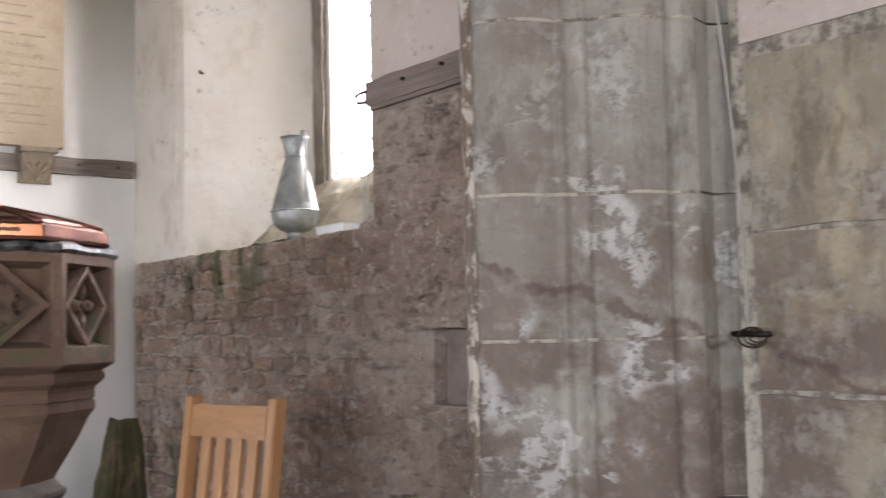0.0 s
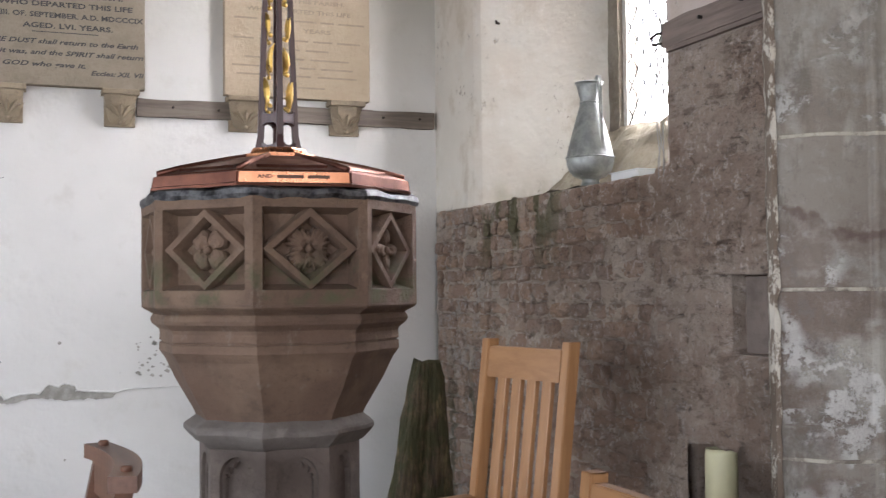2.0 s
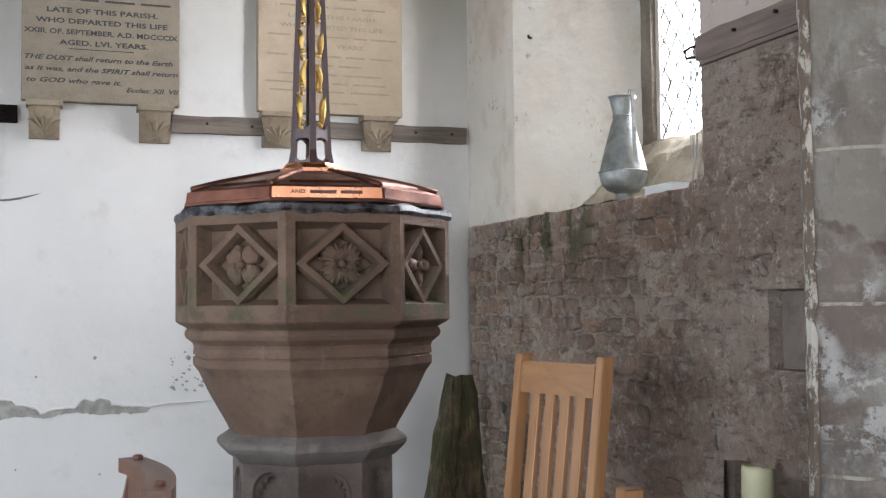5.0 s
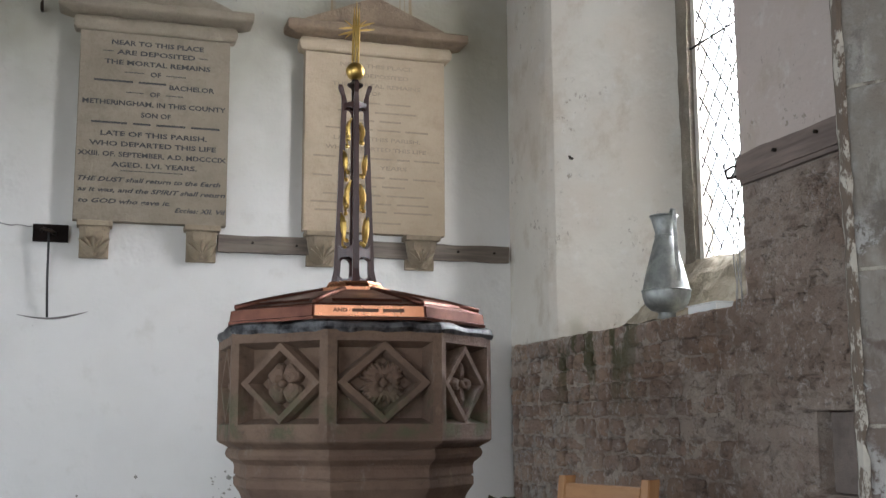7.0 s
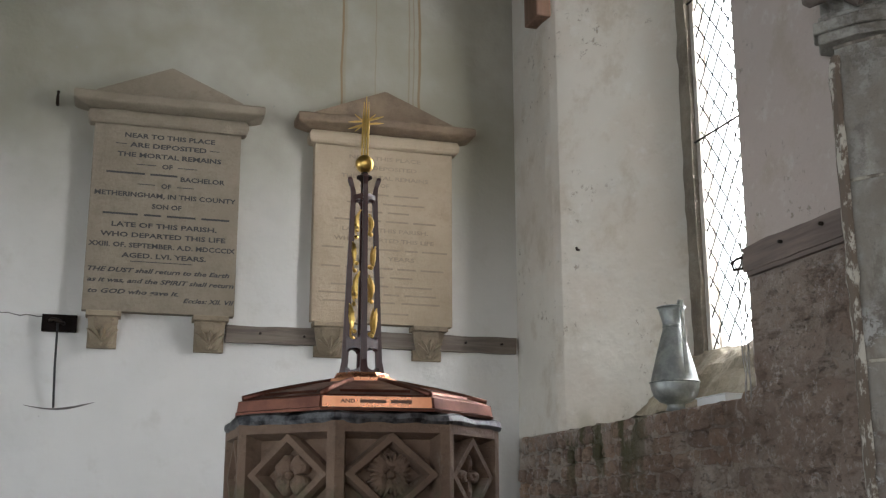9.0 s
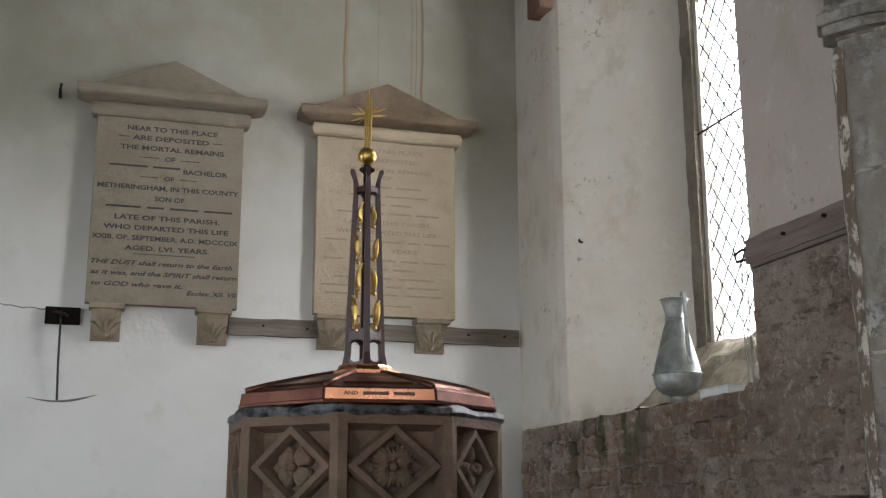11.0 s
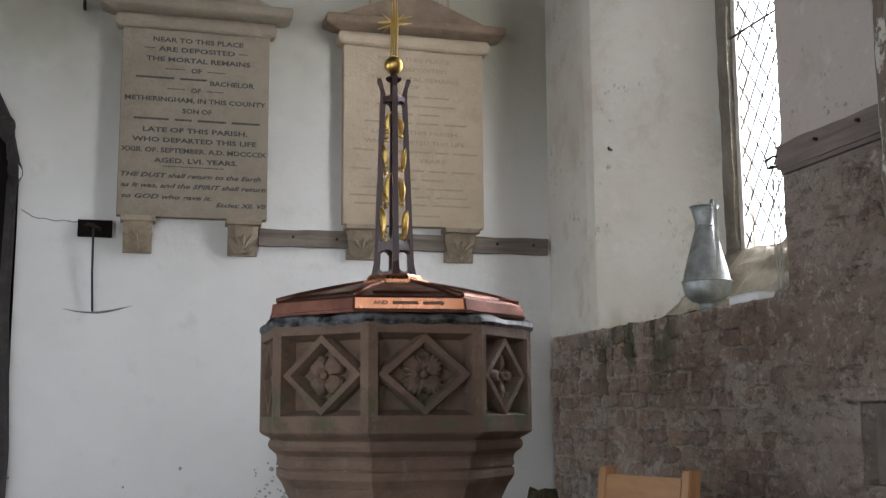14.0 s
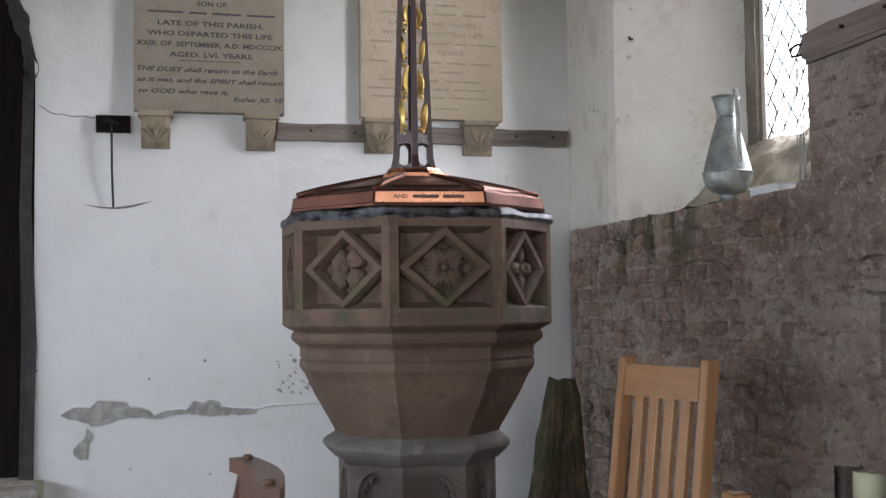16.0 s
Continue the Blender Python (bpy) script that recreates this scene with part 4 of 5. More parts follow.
SIDE = 2 * FR * math.sin(math.pi / 8)


def on_side(k, base=AP):
    """Local frame of side k: x along, y inwards, z up."""
    a = (k + 0.5) * math.pi / 4
    n = Vector((math.cos(a), math.sin(a), 0))
    u = Vector((-math.sin(a), math.cos(a), 0))
    m = Matrix.Identity(4)
    m.col[0], m.col[1], m.col[2], m.col[3] = (*u, 0), (*-n, 0), (0, 0, 1, 0), (*(n * base), 1)
    return m


Z0, Z1 = 1.262, 1.568
BZ0, BZ1, BX = 1.304, 1.538, SIDE / 2 - 0.027
ZM, HZ = (BZ0 + BZ1) / 2, (BZ1 - BZ0) / 2


def panel_frame(bm):
    # stiles and rails, bevelled into the sunk field
    outer = [(-SIDE / 2, Z0), (SIDE / 2, Z0), (SIDE / 2, Z1), (-SIDE / 2, Z1)]
    lip = [(-BX, BZ0), (BX, BZ0), (BX, BZ1), (-BX, BZ1)]
    deep = [(-BX + 0.02, BZ0 + 0.02), (BX - 0.02, BZ0 + 0.02), (BX - 0.02, BZ1 - 0.02), (-BX + 0.02, BZ1 - 0.02)]
    loops = [[(x, 0.03, z) for x, z in outer], [(x, 0.0, z) for x, z in outer], [(x, 0.0, z) for x, z in lip], [(x, 0.062, z) for x, z in deep]]
    rings(bm, loops, caps=False)
    bm.faces.new([bm.verts.new((x, 0.052, z)) for x, z in deep])


def lozenge(bm, y0=0.006, y1=0.063, w=0.032):
    def d(f, y):
        return [(-(BX + 0.008) * f, y, ZM), (0, y, ZM - (HZ + 0.008) * f), ((BX + 0.008) * f, y, ZM), (0, y, ZM + (HZ + 0.008) * f)]
    f = 1 - w * 1.5 / BX
    rows = [d(1.0, y1), d(0.995, y0 + 0.02), d(0.925, y0), d(f + 0.085, y0), d(f, y0 + 0.022), d(f - 0.06, y1)]
    rings(bm, rows, caps=False)


def flower(bm, kind):
    """A carved boss as a relief in rings: 0 four broad petals, 1 a square serrated leaf, 2 four narrow curled leaves."""
    n = 96
    levels = ((0.0, 0.012), (0.12, 0.006), (0.24, 0.02), (0.45, 0.03), (0.7, 0.028), (0.9, 0.02), (1.0, 0.008), (1.0, -0.02))
    loops = []
    for u, h in levels:
        loop = []
        for k in range(n):
            a = k * math.tau / n
            if kind == 0:
                lobe = abs(math.cos(2 * (a - math.pi / 4))) ** 0.38
                r = 0.068 * (0.42 + 0.58 * lobe - 0.09 * max(0.0, lobe - 0.93) / 0.07)
                vein = 0.004 * lobe
            elif kind == 1:
                sq = 1 / max(abs(math.cos(a)), abs(math.sin(a)), 0.82)
                r = 0.062 * sq * (1 + (0.1 if k % 4 < 2 else -0.08) * u) * (1 - 0.22 * abs(math.cos(2 * a)) ** 8)
                vein = 0.002 * math.cos(8 * a) * u
            else:
                lobe = abs(math.cos(2 * a)) ** 1.3
                r = 0.07 * (0.3 + 0.7 * lobe)
                vein = 0.01 * lobe * u
            rr = max(r * u, 0.0008)
            loop.append((rr * math.cos(a), 0.045 - h * (0.7 if kind == 0 else 0.85) - vein, ZM + rr * math.sin(a)))
        loops.append(loop)
    rings(bm, loops)
    bmesh.ops.create_icosphere(bm, subdivisions=2, radius=0.013, matrix=Matrix.Translation((0, 0.024, ZM)))
    roughen(bm, 0.003, 30, kind)


for k in range(8):
    bm = bmesh.new()
    panel_frame(bm)
    p = part("panel", bm, SANDSTONE, font)
    p.matrix_basis = on_side(k)
    bm = bmesh.new()
    lozenge(bm)
    part("lozenge", bm, SANDSTONE, p)
    bm = bmesh.new()
    flower(bm, (1, 2, 0, 1, 2, 0, 1, 0)[k])
    part("flower", bm, SANDSTONE, p, "carved flower boss")

# blind tracery on the stem: a plate with an arched opening, a cusped head set back in it
STEM_R = 0.252
for k in range(8):
    bm = bmesh.new()
    h = STEM_R * math.sin(math.pi / 8)
    w = h * 0.66
    arch = arch_points(-w, w, 0.745, 0.812, 20)
    n = len(arch)
    edge = [(-w, 0.33)] + arch + [(w, 0.33)]
    rim = [(-h, 0.33)] + [(-h + 2 * h * i / (n - 1), 0.85) for i in range(n)] + [(h, 0.33)]
    slim = w * 0.82
    cusp = [(-slim, 0.33)]
    for i, (x, z) in enumerate(arch):
        bite = 0.2 * (1 - abs(math.sin(5 * math.pi * i / (n - 1)))) ** 1.2 if 0 < i < n - 1 else 0.0
        f = 0.82 - bite
        cusp.append((x * f, 0.738 + (z - 0.738) * f))
    cusp.append((slim, 0.33))
    rings(bm, [[(x, 0.03, z) for x, z in rim], [(x, 0.0, z) for x, z in rim], [(x, 0.0, z) for x, z in edge], [(x * 0.96, 0.013, z - 0.002) for x, z in edge],
               [(x, 0.014, z) for x, z in cusp], [(x * 0.95, 0.03, z - 0.002) for x, z in cusp]], caps=False, closed=False)
    t = part("tracery", bm, STEM_STONE, font)
    t.matrix_basis = on_side(k, STEM_R * C8)

# ---- font cover ----
cover = thing("font_cover", "octagonal copper font cover with a dark openwork spire and gilded cross", "font cover", (FX, FY, 0), FONT_TURN + radians(-6.3))
bm = bmesh.new()
lathe(bm, [(0.3, 1.597), (0.424, 1.598), (0.426, 1.606), (0.42, 1.608), (0.415, 1.639), (0.406, 1.642), (0.404, 1.646), (0.38, 1.649), (0.2, 1.652)], 8)
part("skirt", bm, COPPER_DULL, cover, "brown copper skirt")
for k in range(8):
    bm = bmesh.new()
    lo, hi = (0.42 * C8, 1.608), (0.415 * C8, 1.639)
    w0, w1 = 0.42 * math.sin(math.pi / 8) - 0.003, 0.415 * math.sin(math.pi / 8) - 0.003
    rings(bm, [[(-w0, -lo[0] + 0.006, lo[1]), (-w0, -lo[0] - 0.003, lo[1]), (-w1, -hi[0] - 0.003, hi[1]), (-w1, -hi[0] + 0.006, hi[1])],
               [(w0, -lo[0] + 0.006, lo[1]), (w0, -lo[0] - 0.003, lo[1]), (w1, -hi[0] - 0.003, hi[1]), (w1, -hi[0] + 0.006, hi[1])]])
    # front plate painted brighter, the others duller, in place of one copper's reflections
    f = part("fascia", bm, COPPER if k == 0 else COPPER_DULL, cover, "copper fascia plate painted bright as if catching light" if k == 0 else "copper fascia plate painted dull as if out of the light")
    f.matrix_basis = Matrix.Rotation((k + 0.5) * math.pi / 4 + math.pi / 2, 4, "Z")
    if k == 0:
        # lettering: the first word, then plain bars for a name
        me = text_mesh("AND", 0.042, 0.011, 0.0, LETTER_COPPER)
        line = new("inscription", me)
        line.parent = f
        line.matrix_basis = Matrix.Translation((-0.085, -(lo[0] + hi[0]) / 2 - 0.0042, 1.62)) @ Matrix.Rotation(radians(-8), 4, "X")
        for xa, xb in ((-0.05, 0.025), (0.038, 0.1)):
            bm = bmesh.new()
            box(bm, xa, xb, -0.0006, 0.0, 0.003, 0.0125)
            b = part("inscription", bm, LETTER_COPPER, f)
            b.matrix_basis = Matrix.Translation((0, -(lo[0] + hi[0]) / 2 - 0.0038, 1.617)) @ Matrix.Rotation(radians(-8), 4, "X")


def roof_at(u, lift=0.0):
    r = 0.404 + (0.1 - 0.404) * u
    return r, 1.645 + (1.718 - 1.645) * (u ** 0.85) + lift


for k in range(8):
    bm = bmesh.new()
    loops = []
    for j in range(6):
        u = j / 5
        r, z = roof_at(u)
        h = r * math.sin(math.pi / 8) * 0.97
        loops.append([(-h, -r * C8, z), (h, -r * C8, z), (h, -r * C8 + 0.01, z - 0.008), (-h, -r * C8 + 0.01, z - 0.008)])
    rings(bm, loops)
    f = part("roof_panel", bm, COPPER_DULL, cover)
    f.matrix_basis = Matrix.Rotation((k + 0.5) * math.pi / 4 + math.pi / 2, 4, "Z")
    # inner raised panel with sunk border
    bm = bmesh.new()
    loops = []
    for u, s in ((0.12, 0.72), (0.14, 0.75), (0.84, 0.72), (0.88, 0.66)):
        r, z = roof_at(u, 0.006 if 0.13 < u < 0.86 else -0.002)
        h = r * math.sin(math.pi / 8) * s
        loops.append([(-h, -r * C8, z), (h, -r * C8, z)])
    rings(bm, loops, closed=False)
    g = part("raised_field", bm, COPPER_DULL, f)
    a = k * math.pi / 4
    pts = [(roof_at(u, 0.004)[0] * math.cos(a), roof_at(u, 0.004)[0] * math.sin(a), roof_at(u, 0.004)[1]) for u in (0, 0.25, 0.5, 0.75, 1.0)]
    tube("hip_roll", pts, 0.009, COPPER_DULL, cover)
bm = bmesh.new()
lathe(bm, [(0.115, 1.7), (0.12, 1.715), (0.118, 1.728), (0.1, 1.73), (0.09, 1.742), (0.0885, 1.748), (0.02, 1.75)], 8)
part("spire_base", bm, COPPER, cover, "stepped copper base")

SPIRE_TURN = FACE_CAMERA - FONT_TURN + radians(12.3)
S0, S1, SZ0 = 0.064, 0.043, 1.742


def spire_r(z):
    return S0 + (S1 - S0) * (z - SZ0) / (2.36 - SZ0)


for k in range(4):
    a = SPIRE_TURN + k * math.pi / 2
    bm = bmesh.new()
    loops = []
    for z, e, w in ((1.742, 0.006, 0.0175), (1.79, 0.0, 0.0145), (1.9, 0.0, 0.0135), (2.2, 0.0, 0.0122), (2.33, 0.0, 0.0115), (2.355, 0.001, 0.0115), (2.372, 0.005, 0.0095), (2.386, 0.01, 0.0105), (2.397, 0.0135, 0.0115), (2.404, 0.015, 0.009), (2.408, 0.0155, 0.004)):
        r = spire_r(z) + e - 0.008
        loops.append([(r * math.cos(a) + w * math.cos(a + b), r * math.sin(a) + w * math.sin(a + b), z) for b in (math.pi / 4, 3 * math.pi / 4, 5 * math.pi / 4, 7 * math.pi / 4)])
    rings(bm, loops)
    part("spire_post", bm, SPIRE_WOOD, cover)
    # cross rails with rounded openings between neighbouring posts
    b = a + math.pi / 2
    for z0, dip in ((1.752, -0.012), (1.84, 0.012), (1.85, -0.014), (2.335, 0.012)):
        r = spire_r(z0) - 0.008
        p, q = Vector((r * math.cos(a), r * math.sin(a), z0)), Vector((r * math.cos(b), r * math.sin(b), z0))
        bm = bmesh.new()
        loops = []
        for j in range(9):
            u = j / 8
            c = p.lerp(q, u)
            out = Vector((math.cos((a + b) / 2), math.sin((a + b) / 2), 0)) * 0.007
            edge = dip * (2 * abs(u - 0.5)) ** 3 * 2
            up = 0.008 + max(edge * -1, 0)
            dn = 0.008 + max(edge, 0)
            loops.append([c + out + Vector((0, 0, up)), c - out + Vector((0, 0, up)), c - out - Vector((0, 0, dn)), c + out - Vector((0, 0, dn))])
        rings(bm, loops)
        part("spire_rail", bm, SPIRE_WOOD, cover)
    # gilded leaves climbing inside each opening
    mid = (a + b) / 2
    for j in range(4):
        z = 1.905 + 0.112 * j + 0.014 * (k % 2)
        r = spire_r(z) * 0.68
        side = 1 if (j + k) % 2 else -1
        size = 1 - 0.1 * j
        bm = bmesh.new()
        loops = []
        for i in range(10):
            u = i / 9
            w = 0.013 * size * math.sin(math.pi * min(0.04 + 0.96 * u, 1.0)) ** 0.7 * (1.0 if i % 2 else 0.82) + 0.0006
            c = Vector((0.006 * math.sin(math.pi * u), side * (0.011 * math.sin(2.6 * u) - 0.007), 0.09 * size * u))
            loops.append([c + Vector((0.002, w, 0)), c + Vector((0.0055, 0, 0)), c + Vector((0.002, -w, 0)), c - Vector((0.002, 0, 0))])
        rings(bm, loops)
        lf = part("gilded_leaf", bm, GILT, cover, "gilded carved leaf")
        lf.matrix_basis = Matrix.Translation((r * math.cos(mid), r * math.sin(mid), z - 0.03)) @ Matrix.Rotation(mid, 4, "Z") @ Matrix.Rotation(side * 0.22, 4, "X")
        bm = bmesh.new()
        bmesh.ops.create_icosphere(bm, subdivisions=2, radius=0.0075)
        fr = part("gilded_bud", bm, GILT, cover)
        fr.matrix_basis = Matrix.Translation((r * math.cos(mid), r * math.sin(mid), z - 0.035))
bm = bmesh.new()
lathe(bm, [(0.0, 2.325), (0.03, 2.335), (0.012, 2.35), (0.009, 2.385), (0.014, 2.395), (0.026, 2.404), (0.026, 2.41), (0.012, 2.416), (0.01, 2.428), (0.0, 2.43)], 20)
part("finial_stem", bm, IRON, cover, "black turned finial")
bm = bmesh.new()
bmesh.ops.create_uvsphere(bm, u_segments=32, v_segments=20, radius=0.031, matrix=Matrix.Translation((0, 0, 2.454)))
part("ball", bm, GILT, cover, "gilded ball", smooth=True)
CR = FACE_CAMERA - FONT_TURN + radians(6.3)
side = Vector((-math.sin(CR), math.cos(CR), 0))


def spike(bm, p, q, w):
    p, q = Vector(p), Vector(q)
    d = (q - p).normalized()
    s = d.orthogonal().normalized()
    t = d.cross(s)
    rings(bm, [[p + s * w * 0.7, p + t * w * 0.7, p - s * w * 0.7, p - t * w * 0.7], [p.lerp(q, 0.6) + s * w, p.lerp(q, 0.6) + t * w, p.lerp(q, 0.6) - s * w, p.lerp(q, 0.6) - t * w], [q + s * 0.001, q + t * 0.001, q - s * 0.001, q - t * 0.001]])


bm = bmesh.new()
mid = Vector((0, 0, 2.6))
for dx in (-0.006, 0.0, 0.006):
    spike(bm, Vector((0, 0, 2.48)) + side * dx * 1.6, Vector((0, 0, 2.66 + (0.035 if dx == 0 else 0.015))) + side * (dx * 1.3 + 0.004), 0.0054)
part("cross_shaft", bm, GILT, cover, "gilded cross shaft of bundled rods")
bm = bmesh.new()
for dz in (-0.005, 0.005):
    spike(bm, mid + side * 0.0 + Vector((0, 0, dz)), mid + side * 0.062 + Vector((0, 0, dz * 2.4 + 0.012)), 0.0044)
    spike(bm, mid + Vector((0, 0, dz)), mid - side * 0.056 + Vector((0, 0, dz * 2.4 - 0.01)), 0.0044)
part("cross_arms", bm, GILT, cover, "gilded cross arms")
bm = bmesh.new()
for ang in (42, 140, 222):
    v = side * math.cos(radians(ang)) + Vector((0, 0, math.sin(radians(ang))))
    spike(bm, mid, mid + v * 0.046, 0.003)
part("rays", bm, GILT, cover, "gilded rays")

# ---- things on the window ledge ----
jug = thing("jug", "tall dull galvanised metal jug with flared neck and footed base", "jug", (2.112, 3.845, LEDGE + 0.003))
bm = bmesh.new()
lathe(bm, [(0.0, 0.0), (0.042, 0.0), (0.043, 0.007), (0.037, 0.013), (0.032, 0.028), (0.037, 0.034), (0.062, 0.043), (0.082, 0.064), (0.091, 0.09), (0.094, 0.116), (0.09, 0.126), (0.077, 0.18), (0.058, 0.25), (0.039, 0.315), (0.035, 0.331), (0.037, 0.35), (0.047, 0.388), (0.0545, 0.408), (0.0515, 0.408), (0.034, 0.345), (0.031, 0.33)], 48)
part("body", bm, ZINC, jug, smooth=True)
for r, z in ((0.094, 0.116), (0.036, 0.331), (0.0535, 0.407), (0.0425, 0.005)):
    bm = bmesh.new()
    rings(bm, [[((r + 0.0035 * math.cos(b)) * math.cos(k * math.tau / 48), (r + 0.0035 * math.cos(b)) * math.sin(k * math.tau / 48), z + 0.0035 * math.sin(b)) for k in range(48)] for b in (math.pi, math.pi / 2, 0, -math.pi / 2, -math.pi)], caps=False)
    part("rolled_seam", bm, ZINC, jug, smooth=True)
hd = Vector((0.1, -0.995, 0))
bm = bmesh.new()
hp = [(0.05, 0.412), (0.058, 0.428), (0.068, 0.426), (0.071, 0.4), (0.074, 0.3), (0.08, 0.2), (0.084, 0.135)]
sd = Vector((0.995, 0.1, 0))
loops = []
for r, z in hp:
    c = hd * r + Vector((0, 0, z))
    loops.append([c + sd * 0.008 + hd * 0.002, c - sd * 0.008 + hd * 0.002, c - sd * 0.008 - hd * 0.002, c + sd * 0.008 - hd * 0.002])
rings(bm, loops)
part("handle", bm, ZINC, jug, "flat metal strap handle")

tray = thing("plastic_tray", "shallow clear plastic tray on the window ledge", "tray", (2.155, 3.56, LEDGE + 0.003))
bm = bmesh.new()
for b in ((0, 0.15, 0.0, 0.2, 0.0, 0.003), (0, 0.003, 0.0, 0.2, 0.003, 0.045), (0.147, 0.15, 0.0, 0.2, 0.003, 0.045), (0.003, 0.147, 0.0, 0.003, 0.003, 0.045), (0.003, 0.147, 0.197, 0.2, 0.003, 0.045)):
    box(bm, *b)
part("tub", bm, CLEAR, tray)
boxes("rim", CLEAR, (-0.006, 0.156, -0.006, 0.0, 0.045, 0.049), (-0.006, 0.156, 0.2, 0.206, 0.045, 0.049), (-0.006, 0.0, 0.0, 0.2, 0.045, 0.049), (0.15, 0.156, 0.0, 0.2, 0.045, 0.049), parent=tray, label="clear folded rim")

for dy, top, bow in ((0.012, 3.6, 0.006), (0.03, 2.2, -0.008), (0.021, 2.13, 0.012), (0.044, 2.12, 0.004)):
    pts = [(WX - 0.012 + bow * math.sin(k * 0.9), JN + dy + 0.006 * math.sin(k * 0.7 + dy * 50), 1.64 + (top - 1.64) * k / 14) for k in range(15)]
    tagged(tube("window_cord", pts, 0.0019, CORD), "thin grey cord hanging beside the window", "cord", "cords by the window")
tagged(tube("cord_hook", [(WX, JN - 0.005, 2.14), (WX - 0.03, JN + 0.01, 2.135), (WX - 0.05, JN + 0.02, 2.12), (WX - 0.035, JN + 0.03, 2.1), (WX - 0.01, JN + 0.015, 2.105)], 0.0055, IRON), "dark iron cord hook on the beam end", "hook")

# rope and iron ring on the ashlar
ring = thing("wall_ring", "rusty iron ring and coiled wire on the ashlar wall", "ring")
rp = Vector((AX - 0.03, 2.03, 1.3))
for j in range(3):
    r = 0.026 + 0.01 * j
    tube("coil", [rp + Vector((-0.012 * j, r * math.cos(k * math.tau / 16) * 1.1, 0.6 * r * math.sin(k * math.tau / 16) - 0.01)) for k in range(17)], 0.003, RUSTY, ring)
tube("spike", [rp + Vector((0.1, 0.06, 0.01)), rp + Vector((-0.01, 0.075, 0.0)), rp + Vector((-0.02, -0.06, -0.002))], 0.008, IRON, ring, "rusty iron spike")
pts = [(AX - 0.03 + 0.02 * math.sin(k * 0.5), 2.06 + 0.2 * (k / 12) ** 1.1, 1.33 + 2.2 * k / 12) for k in range(13)]
tagged(tube("rope", pts, 0.005, CORD), "grey rope hanging down to the iron ring", "rope")

# ---- candle, timber post ----
candle = thing("candle", "thick cream pillar candle standing in the wall recess", "candle", (2.045, 2.925, 0.5))
bm = bmesh.new()
lathe(bm, [(0.0, 0.0), (0.049, 0.0), (0.05, 0.01), (0.049, 0.29), (0.047, 0.308), (0.042, 0.306), (0.035, 0.296), (0.0, 0.292)], 32)
roughen(bm, 0.003, 11)
part("wax", bm, WAX, candle, smooth=True)
tube("wick", [(0, 0, 0.29), (0.002, 0, 0.305)], 0.0018, WIRE, candle, "black wick")

bm = bmesh.new()
loops = []
for i in range(41):
    u = i / 40
    z = 0.985 * u
    w = 0.2 - 0.134 * u - 0.006 * math.sin(math.pi * u)
    d = 0.085 - 0.025 * u
    if i > 37:
        w, d = w * (1 - 0.05 * (i - 37)), d * (1 - 0.08 * (i - 37))
    cx, cy = 1.662 + 0.054 * u, 4.6 + 0.02 * u
    loop = []
    for k in range(72):
        a = k * math.tau / 72
        ca, sa = math.cos(a), math.sin(a)
        box_r = 1 / (abs(ca) ** 4 + abs(sa) ** 4) ** 0.25
        rr = box_r * (1 + 0.12 * noise.noise(Vector((ca * 2, sa * 2, z * 4))) + 0.06 * noise.noise(Vector((ca * 7, sa * 7, z * 13))))
        split = noise.noise(Vector((ca * 11, sa * 4, z * 0.9 + 4)))
        rr -= 0.16 * max(0.0, 1 - abs(split) / 0.09) * (0.4 + 0.6 * u)
        loop.append((cx + w * ca * rr, cy + d * sa * rr, z + (0.03 * noise.noise(Vector((ca * 4, sa * 4, 3))) if i > 36 else 0)))
    loops.append(loop)
rings(bm, loops)
tagged(part("timber_post", bm, MOSSY), "old tapering mossy timber post standing in the corner", "post")

